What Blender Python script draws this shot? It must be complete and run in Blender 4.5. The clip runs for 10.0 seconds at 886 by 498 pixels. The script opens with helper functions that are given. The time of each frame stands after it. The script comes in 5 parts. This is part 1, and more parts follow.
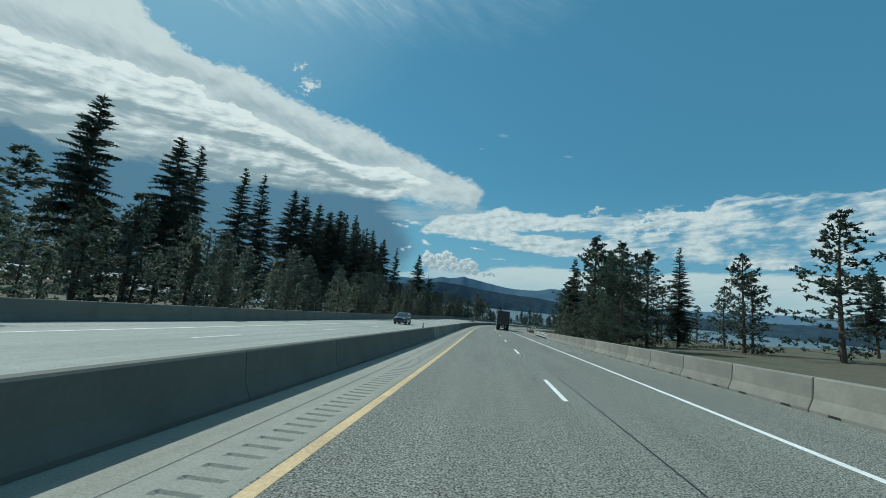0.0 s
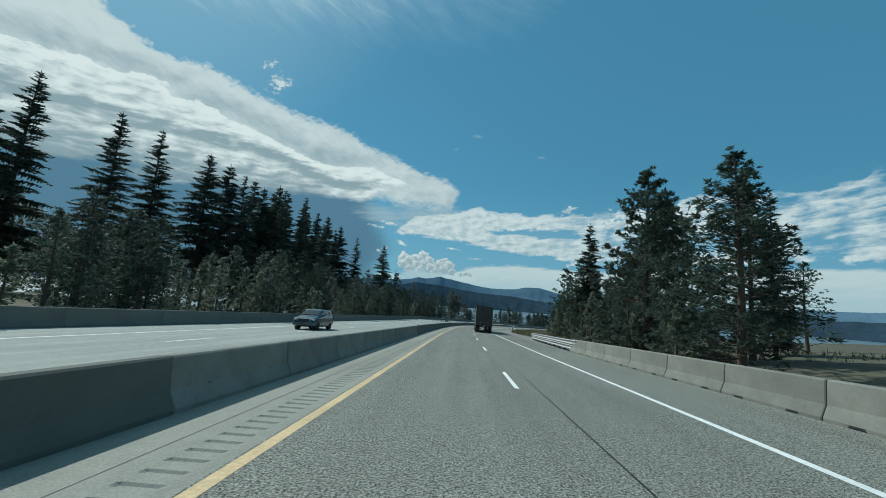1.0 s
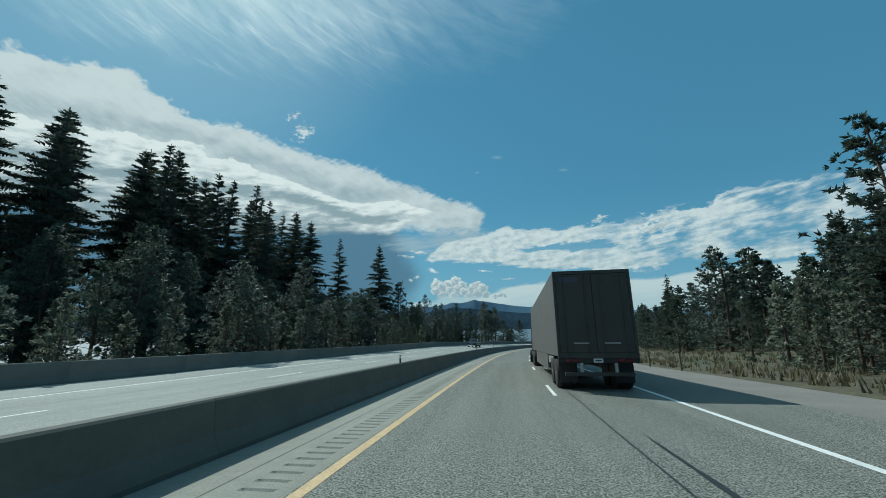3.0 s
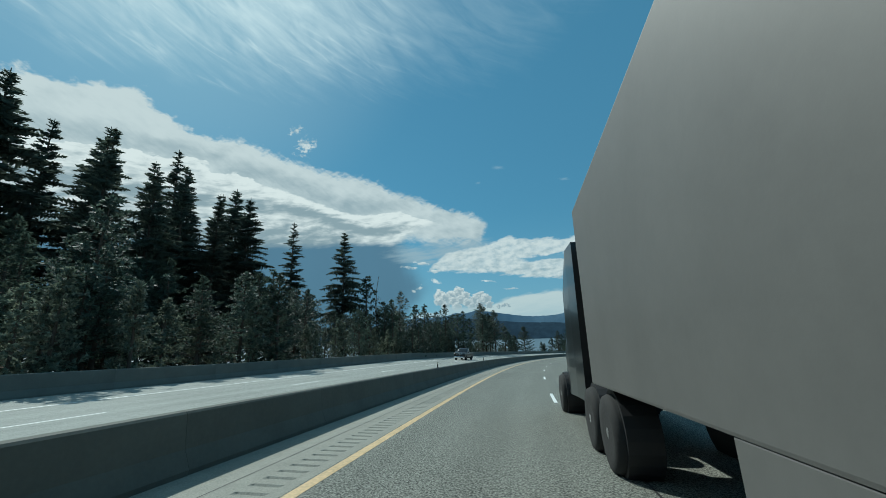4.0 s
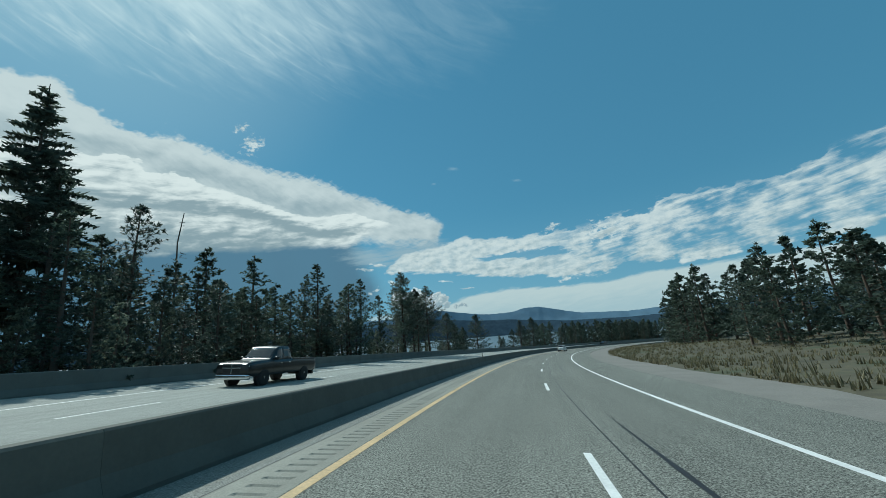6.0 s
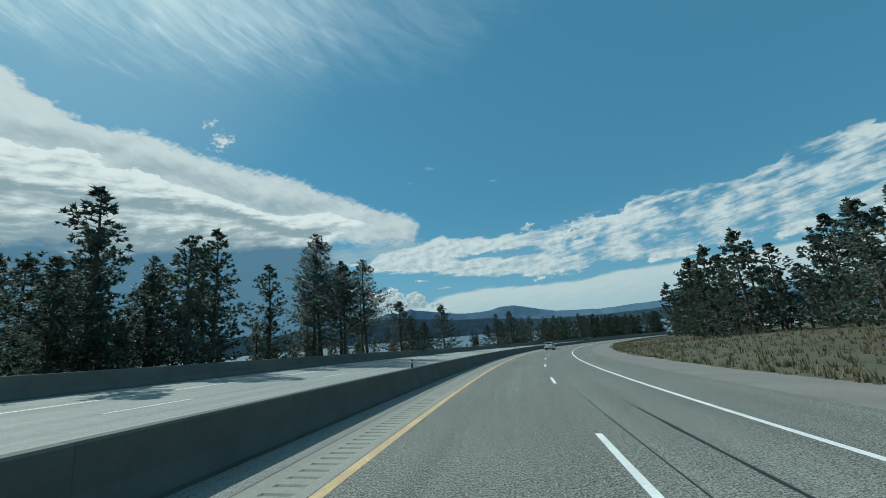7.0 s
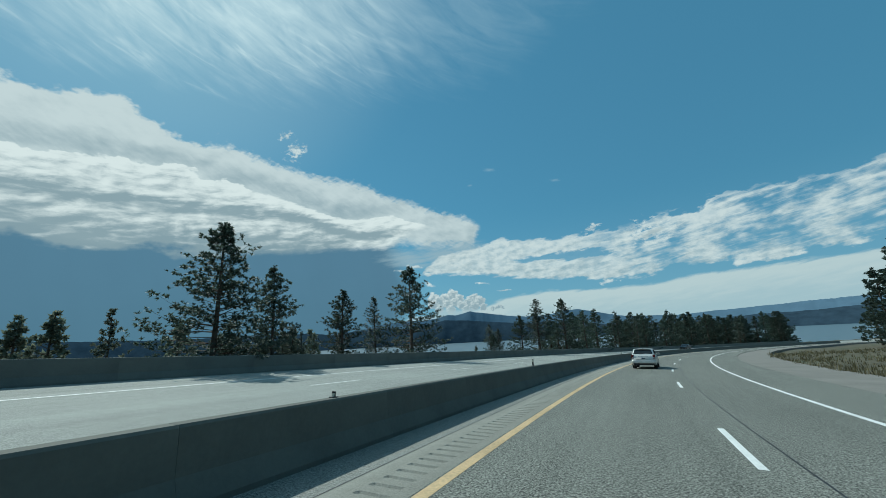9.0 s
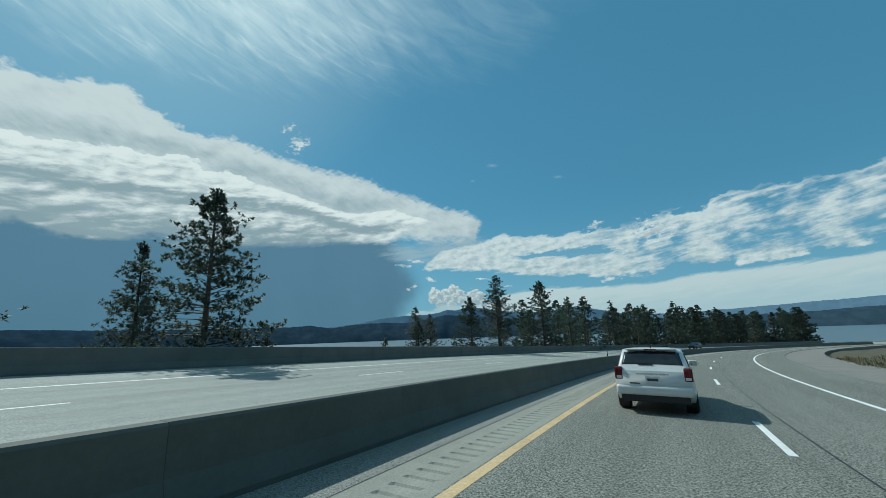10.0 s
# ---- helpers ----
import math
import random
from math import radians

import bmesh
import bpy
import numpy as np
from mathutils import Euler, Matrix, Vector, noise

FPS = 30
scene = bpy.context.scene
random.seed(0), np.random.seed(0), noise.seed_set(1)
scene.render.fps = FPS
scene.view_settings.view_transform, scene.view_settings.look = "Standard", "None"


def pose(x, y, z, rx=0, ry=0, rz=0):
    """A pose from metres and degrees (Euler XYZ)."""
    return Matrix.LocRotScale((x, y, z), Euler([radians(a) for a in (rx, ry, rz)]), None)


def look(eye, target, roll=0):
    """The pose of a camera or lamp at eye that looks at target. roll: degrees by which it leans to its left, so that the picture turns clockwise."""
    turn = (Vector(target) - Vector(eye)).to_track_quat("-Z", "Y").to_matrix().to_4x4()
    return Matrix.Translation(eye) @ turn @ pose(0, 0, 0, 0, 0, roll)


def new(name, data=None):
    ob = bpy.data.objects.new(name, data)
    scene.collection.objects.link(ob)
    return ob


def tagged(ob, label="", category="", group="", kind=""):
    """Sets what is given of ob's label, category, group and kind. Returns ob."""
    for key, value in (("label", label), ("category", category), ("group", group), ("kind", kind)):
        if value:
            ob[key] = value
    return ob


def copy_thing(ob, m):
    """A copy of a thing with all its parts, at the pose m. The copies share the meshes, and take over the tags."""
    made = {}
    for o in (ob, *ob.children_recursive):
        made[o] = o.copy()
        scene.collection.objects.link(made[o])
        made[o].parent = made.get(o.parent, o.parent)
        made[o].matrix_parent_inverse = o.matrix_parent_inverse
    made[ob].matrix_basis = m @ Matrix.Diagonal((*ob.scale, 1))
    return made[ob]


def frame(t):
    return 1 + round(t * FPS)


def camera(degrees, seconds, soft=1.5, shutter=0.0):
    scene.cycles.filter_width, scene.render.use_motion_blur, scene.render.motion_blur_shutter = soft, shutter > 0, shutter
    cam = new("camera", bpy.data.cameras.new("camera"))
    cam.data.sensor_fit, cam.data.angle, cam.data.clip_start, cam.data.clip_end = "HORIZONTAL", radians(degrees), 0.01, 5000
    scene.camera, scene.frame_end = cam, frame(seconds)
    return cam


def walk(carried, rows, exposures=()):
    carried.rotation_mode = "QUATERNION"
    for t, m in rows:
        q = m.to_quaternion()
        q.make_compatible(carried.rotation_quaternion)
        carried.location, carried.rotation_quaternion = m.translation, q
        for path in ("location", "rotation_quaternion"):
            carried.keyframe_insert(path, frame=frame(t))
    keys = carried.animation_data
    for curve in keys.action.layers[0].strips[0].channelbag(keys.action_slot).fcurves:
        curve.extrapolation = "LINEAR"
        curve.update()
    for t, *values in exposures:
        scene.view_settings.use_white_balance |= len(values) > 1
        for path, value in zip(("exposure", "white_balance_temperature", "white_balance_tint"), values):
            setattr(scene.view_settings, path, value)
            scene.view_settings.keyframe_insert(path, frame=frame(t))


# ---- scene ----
# Camera: driven down a curving motorway at about 23 m/s.
cam = camera(99.32, 10.0, soft=0.4)
PATH = [
    (0.0, pose(1.902, 0.074, 1.639, 97.533, -5.582, 7.457)),
    (0.5, pose(2.046, 11.815, 1.104, 97.978, -4.464, 3.932)),
    (1.0, pose(1.985, 23.406, 0.571, 97.898, -4.406, 3.966)),
    (1.5, pose(1.799, 34.806, 0.042, 99.508, -3.319, 9.435)),
    (2.0, pose(1.584, 46.211, -0.488, 99.650, -2.113, 9.998)),
    (2.5, pose(1.487, 57.691, -1.020, 100.046, -0.588, 10.003)),
    (3.0, pose(1.512, 69.238, -1.555, 101.510, 0.906, 9.541)),
    (4.5, pose(2.555, 103.972, -3.192, 103.284, 2.136, 10.040)),
    (5.0, pose(3.074, 115.578, -3.743, 102.991, 2.776, 7.386)),
    (5.5, pose(3.778, 127.164, -4.291, 103.069, 3.439, 5.928)),
    (7.0, pose(7.418, 161.859, -5.882, 102.648, 4.946, 0.408)),
    (7.5, pose(9.307, 173.257, -6.399, 103.260, 3.214, 4.504)),
    (8.0, pose(11.700, 184.519, -6.918, 104.013, 3.052, 5.983)),
    (8.5, pose(14.340, 195.738, -7.432, 103.790, 3.354, 6.850)),
    (9.0, pose(17.288, 206.932, -7.935, 103.555, 3.027, 9.319)),
    (9.5, pose(20.573, 218.053, -8.432, 103.270, 2.384, 9.994)),
    (10.0, pose(24.180, 229.082, -8.924, 102.817, 2.078, 9.336)),
]
walk(cam, PATH, [(0.0, 0.08, 6080, -4), (10.0, 0.08, 6080, -4)])

# World: clear sky with clouds, sun high on the left ahead.
SUN_AZ, SUN_EL = 53.0, 45.0          # degrees, azimuth counted to the left of +y


class Nodes:
    """Short hand for building node trees."""

    def __init__(self, tree):
        self.t = tree
        tree.nodes.clear()

    def node(self, kind, **values):
        n = self.t.nodes.new(kind)
        for k, v in values.items():
            n.inputs[k.replace("_", " ")].default_value = v
        return n

    def link(self, a, b):
        self.t.links.new(a, b)

    def m(self, op, a, b=None, c=None, clamp=False):
        n = self.t.nodes.new("ShaderNodeMath")
        n.operation, n.use_clamp = op, clamp
        for i, v in enumerate((a, b, c)):
            if v is None:
                continue
            if isinstance(v, (int, float)):
                n.inputs[i].default_value = v
            else:
                self.link(v, n.inputs[i])
        return n.outputs[0]

    def mix(self, f, a, b, kind="MIX"):
        n = self.t.nodes.new("ShaderNodeMix")
        n.data_type, n.blend_type = "RGBA", kind
        for i, v in ((0, f), (6, a), (7, b)):
            if isinstance(v, (int, float)):
                n.inputs[i].default_value = v
            elif isinstance(v, tuple):
                n.inputs[i].default_value = (*v[:3], 1)
            else:
                self.link(v, n.inputs[i])
        return n.outputs[2]

    def noise(self, vec, scale, detail=4.0, rough=0.55, distort=0.0):
        n = self.node("ShaderNodeTexNoise", Scale=scale, Detail=detail, Roughness=rough, Distortion=distort)
        if vec is not None:
            self.link(vec, n.inputs["Vector"])
        return n

    def step(self, v, lo, hi):
        n = self.t.nodes.new("ShaderNodeMapRange")
        n.interpolation_type = "SMOOTHSTEP"
        n.inputs[1].default_value, n.inputs[2].default_value = lo, hi
        self.link(v, n.inputs[0])
        return n.outputs[0]


def build_world():
    world = bpy.data.worlds.new("sky")
    scene.world = world
    world.use_nodes = True
    n = Nodes(world.node_tree)
    sky = n.node("ShaderNodeTexSky")
    sky.sky_type, sky.sun_disc = "NISHITA", False
    sky.sun_elevation, sky.sun_rotation = radians(SUN_EL), radians(-SUN_AZ)
    sky.air_density, sky.dust_density, sky.ozone_density = 1.0, 0.3, 1.5
    co = n.node("ShaderNodeTexCoord")
    way = co.outputs["Generated"]
    sep = n.node("ShaderNodeSeparateXYZ")
    n.link(way, sep.inputs[0])
    x, y, z = sep.outputs
    deg = 180 / math.pi
    az = n.m("MULTIPLY", n.m("ARCTAN2", n.m("MULTIPLY", x, -1.0), y), deg)
    el = n.m("MULTIPLY", n.m("ARCSINE", z), deg)

    def plane(a, e):
        c = n.node("ShaderNodeCombineXYZ")
        n.link(a, c.inputs[0])
        n.link(e, c.inputs[1])
        return c.outputs[0]

    def turned(vec, angle, sx, sy):
        """The plane turned by angle and scaled, so that noise on it is drawn out along one way."""
        r = n.node("ShaderNodeVectorRotate")
        r.rotation_type = "Z_AXIS"
        r.inputs["Angle"].default_value = radians(angle)
        n.link(vec, r.inputs["Vector"])
        m = n.node("ShaderNodeVectorMath")
        m.operation = "MULTIPLY"
        m.inputs[1].default_value = (sx, sy, 1.0)
        n.link(r.outputs[0], m.inputs[0])
        return m.outputs[0]

    def moved(vec, gap):
        s = n.node("ShaderNodeVectorMath")
        s.operation = "ADD"
        s.inputs[1].default_value = gap
        n.link(vec, s.inputs[0])
        return s.outputs[0]

    def centred(vec, *settings):
        return n.m("SUBTRACT", n.noise(vec, *settings).outputs[0], 0.5)

    def relief(vec, gap, *settings):
        """Light on the cloud's swellings: brighter on the side turned to the sun."""
        return n.m("SUBTRACT", n.noise(vec, *settings).outputs[0], n.noise(moved(vec, gap), *settings).outputs[0])

    def curve(*points):
        """An elevation as a function of azimuth, straight between the (azimuth, elevation) points."""
        r = n.t.nodes.new("ShaderNodeValToRGB")
        r.color_ramp.interpolation = "LINEAR"
        stops = sorted(points)
        e = r.color_ramp.elements
        while len(e) < len(stops):
            e.new(0.5)
        for s, (a, v) in zip(e, stops):
            s.position, s.color = (a + 80) / 160, (v / 60,) * 3 + (1,)
        n.link(n.m("DIVIDE", n.m("ADD", az, 80.0), 160.0), r.inputs[0])
        return n.m("MULTIPLY", r.outputs[0], 60.0)

    def add(*terms):
        out = terms[0]
        for t in terms[1:]:
            out = n.m("ADD", out, t)
        return out

    def times(a, b):
        return n.m("MULTIPLY", a, b)

    def less(a, b):
        return n.m("SUBTRACT", a, b)

    def within(e, top, bottom, soft_top, soft_bottom):
        """Cover between two curves, with soft edges inwards."""
        return times(n.step(less(top, e), 0.0, soft_top), n.step(less(e, bottom), 0.0, soft_bottom))

    flat = plane(az, times(el, 1.5))
    slow = centred(flat, 0.16, 4.0, 0.55)
    fine = centred(flat, 0.9, 7.0, 0.62)
    comb = centred(turned(flat, -38, 0.55, 1.5), 0.75, 7.0, 0.62, 0.3)
    drawn = centred(turned(flat, 12, 0.35, 1.3), 0.8, 7.0, 0.60, 0.3)
    swell = relief(turned(flat, 10, 0.6, 1.2), (0.5, 0.75, 0), 0.55, 6.0, 0.55, 0.4)
    broad_swell = relief(flat, (1.0, 1.4, 0), 0.22, 5.0, 0.5, 0.3)

    def blob(a0, e0, ra, re, tilt=0.0):
        c, s = math.cos(radians(tilt)), math.sin(radians(tilt))
        da, de = less(az, a0), less(el, e0)
        u = n.m("DIVIDE", add(times(da, c), times(de, s)), ra)
        v = n.m("DIVIDE", less(times(de, c), times(da, s)), re)
        return less(1.0, n.m("SQRT", add(times(u, u), times(v, v))))

    def union(blobs):
        out = blobs[0]
        for b in blobs[1:]:
            out = n.m("MAXIMUM", out, b)
        return out

    # clear blue, paler towards the horizon
    col = n.mix(1.0, sky.outputs[0], (0.50, 0.86, 0.87), "MULTIPLY")
    col = n.mix(0.6, col, (0.95, 2.8, 4.5))
    haze = less(1.0, n.step(el, -3.0, 19.0))
    col = n.mix(times(haze, 0.80), col, (2.15, 4.0, 5.6))
    # high cirrus veil, brightest towards the sun
    sun_way = n.node("ShaderNodeVectorMath")
    sun_way.operation = "DOT_PRODUCT"
    a, e = radians(SUN_AZ), radians(SUN_EL)
    sun_way.inputs[1].default_value = (-math.sin(a) * math.cos(e), math.cos(a) * math.cos(e), math.sin(e))
    n.link(way, sun_way.inputs[0])
    near_sun = n.step(sun_way.outputs["Value"], 0.84, 1.0)
    hem = curve((-80, 46), (-30, 44), (-14, 41), (-6, 37.0), (4, 35.6), (13, 35.5), (23, 34.6), (33, 33.6), (60, 31), (80, 34))
    wisp = centred(turned(flat, -40, 0.34, 1.0), 0.24, 6.0, 0.56, 1.1)
    threads = centred(turned(flat, -26, 0.22, 1.3), 0.42, 6.0, 0.58, 0.9)
    over = less(add(el, times(slow, 5.0), times(threads, 6.0)), hem)
    veil = n.step(over, -1.5, 9.0)
    veil = times(veil, n.m("ADD", 0.55, add(times(wisp, 1.5), times(threads, 0.35)), clamp=True))
    veil = add(veil, times(times(n.step(threads, 0.05, 0.25), n.step(over, -0.5, 2.5)), times(n.step(az, 8.0, 26.0), 0.22)))
    leftwards = n.step(az, -14.0, 40.0)
    col = n.mix(n.m("MULTIPLY", veil, add(0.20, times(leftwards, 0.34), times(near_sun, 0.75)), clamp=True), col, (5.7, 7.0, 7.8))
    col = n.mix(times(near_sun, 0.16), col, (7.5, 8.6, 9.0))
    # faint scraps high in the blue
    scraps = union([blob(0.5, 24.8, 2.4, 0.8, 8), blob(3.6, 22.8, 1.0, 0.4), blob(-9.5, 22.0, 2.0, 0.5, 6)])
    col = n.mix(times(n.step(add(scraps, times(wisp, 1.5), times(drawn, 1.5)), 0.35, 1.2), 0.26), col, (5.6, 6.6, 7.1))
    # dark rain under the big cloud, hanging in slanting shafts
    shafts = centred(turned(plane(az, el), 14, 1.0, 0.12), 0.22, 3.0, 0.5)
    rain_side = n.step(add(less(az, n.m("ADD", 11.0, times(n.m("ABSOLUTE", less(el, 7.5)), 0.42))), times(slow, 3.0), times(shafts, 3.0)), 0.0, 4.5)
    rain = times(rain_side, less(1.0, n.step(add(el, times(slow, 4.0)), 14.0, 19.0)))
    rain = times(rain, add(0.92, times(shafts, 0.12)))
    col = n.mix(rain, col, n.mix(n.step(add(el, times(slow, 6.0)), 0.0, 13.5), (0.92, 1.83, 2.70), (1.08, 2.05, 3.0)))
    # low pale stratus
    low_top = curve((-80, 7), (-30, 6.6), (-16, 5.9), (-8, 6.2), (-3.2, 6.1), (0.2, 5.5), (4.5, 4.2), (7.5, 2.5), (9, -5), (80, -5))
    low = n.step(less(low_top, add(el, times(drawn, 1.2), times(slow, 0.8))), 0.0, 0.55)
    col = n.mix(times(low, 0.86), col, n.mix(n.step(add(less(low_top, el), times(drawn, 4.0)), 0.4, 4.5), (6.1, 6.7, 6.8), (4.6, 5.7, 6.2)))
    # grey scud under the anvil, between it and the band
    scud = n.step(add(union([blob(9.0, 12.6, 6.5, 2.2, 4), blob(14, 12.2, 5.5, 1.9, 6), blob(5.5, 13.6, 4.0, 1.5)]), times(drawn, 1.5)), 0.0, 0.9)
    col = n.mix(times(scud, 0.78), col, (3.7, 4.7, 5.4))
    # anvil: combed upper edge, soft body, a blunt nose
    a_top = curve((-80, -20), (2.2, 13.5), (2.35, 16.9), (3.1, 17.6), (5.2, 18.7), (8.8, 19.5), (11.5, 20.5), (14.2, 21.5), (17.6, 22.2), (19.7, 23.4), (22.4, 24.1), (26.7, 24.4), (30, 25.0), (36, 26.2), (52, 29), (80, 27))
    a_low = curve((-80, 20), (2.0, 16.6), (3.2, 14.6), (3.4, 13.4), (4.3, 13.2), (8.7, 13.2), (12, 13.2), (14, 13.8), (20, 14), (80, 12))
    tufts = centred(turned(flat, 35, 0.6, 1.3), 1.2, 4.0, 0.55, 0.5)
    far_left = n.step(az, 30.0, 46.0)
    a_mask = within(add(el, times(comb, 1.6), times(fine, 1.2), times(tufts, 1.3), times(slow, times(far_left, 9.0))), a_top, a_low, 1.2, 1.9)
    a_lit = add(0.66, times(comb, 0.5), times(broad_swell, 0.8), times(swell, 0.25), times(less(el, 18.5), 0.025))
    lobe_top = curve((-80, -20), (8.8, 15.6), (9.9, 17.05), (11.4, 17.5), (14.1, 18.2), (16.2, 19.0), (19.5, 18.6), (22, 18.35), (25, 18.55), (27.2, 19.2), (29.7, 19.9), (31.7, 20.4), (36, 21.6), (46, 23), (80, 21))
    above = less(el, lobe_top)
    hollow = times(n.step(az, 13.0, 22.0), less(1.0, n.step(n.m("ABSOLUTE", less(above, 0.9)), 0.2, 2.2)))
    a_lit = less(a_lit, times(hollow, 0.34))
    col = n.mix(times(a_mask, 0.90), col, n.mix(n.step(a_lit, 0.05, 0.95), (3.7, 4.4, 4.8), (6.9, 7.25, 7.35)))
    # its lower lobe: crisp white upper edge, a grey fold, a white lower bulge
    lobe_low = curve((-80, 20), (8.8, 16.3), (9.9, 16.9), (11.4, 16.5), (13.6, 15.8), (15.2, 14.9), (16.4, 13.9), (18, 13.3), (20.1, 13.5), (26, 13.2), (30, 12.8), (40, 12), (80, 11))
    l_el = add(el, times(drawn, 0.9), times(fine, 0.55), times(slow, times(far_left, 6.0)))
    l_mask = within(l_el, lobe_top, lobe_low, 0.28, 1.1)
    fold = curve((-80, 14), (12, 16.7), (15, 16.4), (17.6, 15.9), (19.4, 15.75), (22.8, 16.3), (26.2, 16.9), (29, 17.9), (33, 18.4), (80, 17))
    f_el = add(el, times(slow, 1.6), times(drawn, 1.0))
    in_fold = times(less(1.0, n.step(n.m("ABSOLUTE", less(f_el, fold)), 0.15, 1.3)), n.step(az, 13.0, 19.5))
    belly = times(n.step(az, 20.0, 26.0), less(1.0, n.step(f_el, 14.2, 17.4)))
    hang = times(less(1.0, n.step(f_el, 12.8, 14.0)), 0.5)
    rim = less(1.0, n.step(less(lobe_top, l_el), 0.4, 1.9))
    l_lit = add(0.66, times(rim, 0.36), times(swell, 1.5), times(drawn, 0.55), times(in_fold, -0.62), times(belly, -0.50), times(hang, -0.5))
    col = n.mix(times(l_mask, 0.94), col, n.mix(n.step(l_lit, 0.0, 1.0), (2.9, 3.7, 4.2), (8.1, 8.35, 8.4)))
    # ragged band with a blue gap that opens to the right
    b_top = curve((-80, 14), (-52, 17.5), (-40, 15.0), (-28, 16.0), (-20, 14.2), (-18, 13.8), (-14, 13.9), (-10.9, 13.9), (-8.3, 13.6), (-7, 14.0), (-3.4, 14.0), (-0.5, 14.75), (2.6, 13.9), (5.2, 13.3), (8.7, 12.7), (10.9, 11.4), (12.3, 9.9), (12.9, 6), (80, -10))
    b_low = curve((-80, 8), (-30, 7.4), (-20, 7.0), (-10.5, 7.4), (-4.9, 7.9), (0, 8.7), (4.4, 9.2), (8.7, 9.45), (12.3, 9.7), (12.9, 12), (80, 30))
    b_el = add(el, times(drawn, 1.5), times(fine, 0.9), times(slow, times(n.step(n.m("MULTIPLY", az, -1.0), 8.0, 24.0), 7.0)))
    b_mask = within(b_el, b_top, b_low, 0.5, 0.55)
    g_top = curve((-80, 5.0), (-24, 9.0), (-18, 10.4), (-14, 11.6), (-10.7, 11.8), (-5, 11.5), (-1.0, 11.15), (0.5, 10.2), (80, 0))
    g_low = curve((-80, 15.0), (-24, 12.0), (-18, 10.6), (-14, 10.0), (-10.7, 10.0), (-7, 10.6), (-3.3, 10.4), (-1.0, 11.05), (0.5, 11.6), (80, 30))
    gap = within(b_el, g_top, g_low, 0.45, 0.35)
    b_mask = times(b_mask, less(1.0, times(gap, 0.92)))
    torn = n.step(add(times(slow, 3.4), times(drawn, 1.6), 0.25), -0.25, 0.55)
    away = n.step(n.m("MULTIPLY", az, -1.0), 10.0, 20.0)
    b_mask = times(b_mask, add(1.0, times(away, less(torn, 1.0))))
    b_mask = times(b_mask, n.m("ADD", 0.93, times(fine, 0.8), clamp=True))
    b_lit = add(0.70, times(swell, 1.3), times(drawn, 0.7), times(fine, 1.0), times(slow, 0.7), times(less(b_el, 11.0), 0.05))
    col = n.mix(times(b_mask, 0.90), col, n.mix(n.step(b_lit, 0.0, 1.0), (3.9, 4.7, 5.1), (7.3, 7.6, 7.65)))
    # small torn tufts on the big cloud's flank
    p0 = centred(flat, 1.3, 6.0, 0.6)
    puffs = union([blob(11.2, 9.75, 1.9, 0.42, 6), blob(11.0, 8.25, 1.2, 0.42, 20), blob(13.5, 7.35, 0.9, 0.42, -20), blob(14.4, 6.85, 0.6, 0.4), blob(31.0, 27.3, 2.4, 1.5, -30), blob(32.5, 29.2, 1.6, 0.8, -20), blob(-14.9, 6.7, 1.9, 0.65), blob(-0.3, 6.7, 1.5, 0.22), blob(3.0, 8.0, 1.6, 0.25, 6), blob(-13.8, 14.5, 1.8, 0.9, -20), blob(-21, 12.6, 4.6, 2.4), blob(14.6, 10.4, 2.4, 0.4, 6), blob(13.0, 11.0, 1.6, 0.35, 8)])
    p_mask = n.step(add(puffs, times(p0, 2.6), times(drawn, 0.9)), 0.30, 0.95)
    p_lit = n.step(add(0.75, times(swell, 2.0), times(puffs, -0.25), times(p0, 0.9)), 0.0, 1.0)
    col = n.mix(times(p_mask, 0.86), col, n.mix(p_lit, (4.3, 5.0, 5.4), (7.6, 7.9, 7.95)))

    # cumulus heap: round heads, one before the other, white at the rims and grey within
    warp_a, warp_e = centred(flat, 1.3, 7.0, 0.68), centred(moved(flat, (7.3, 2.1, 0)), 1.3, 7.0, 0.68)
    ha, he = add(az, times(warp_a, 1.7)), add(el, times(warp_e, 1.5))
    grain = n.noise(flat, 2.6, 5.0, 0.6).outputs[0]

    def head(col, a0, e0, r, tone):
        u, v = n.m("DIVIDE", less(ha, a0), r), n.m("DIVIDE", less(he, e0), r * 0.92)
        d = n.m("SQRT", add(times(u, u), times(v, v)))
        sunward = add(times(u, 0.16), times(v, 0.26))
        lit = add(times(d, 0.55), sunward, times(less(grain, 0.5), 1.3), tone)
        shade = n.mix(n.step(lit, 0.12, 1.05), (3.2, 4.1, 4.7), (7.3, 7.6, 7.7))
        return n.mix(less(1.0, n.step(d, 0.84, 1.04)), col, shade)

    foot = n.step(add(union([blob(7.2, 3.6, 4.8, 1.1), blob(12.0, 3.0, 3.4, 0.7)]), times(drawn, 1.4)), 0.05, 0.5)
    for a0, e0, r in ((10.4, 6.1, 0.95), (8.6, 6.1, 0.80), (7.5, 6.5, 0.85), (4.4, 5.9, 0.80), (9.6, 5.7, 0.85), (6.5, 5.9, 0.75), (3.5, 5.3, 0.90), (5.0, 5.3, 0.85), (10.6, 5.1, 0.75), (8.4, 5.2, 0.80), (7.2, 5.4, 0.75), (4.3, 4.7, 0.80), (6.3, 4.9, 0.70), (3.0, 4.5, 0.60), (9.6, 4.5, 0.70), (7.9, 4.3, 0.75), (5.6, 4.2, 0.70), (0.9, 4.35, 0.40), (0.2, 4.25, 0.36), (1.6, 4.25, 0.30)):
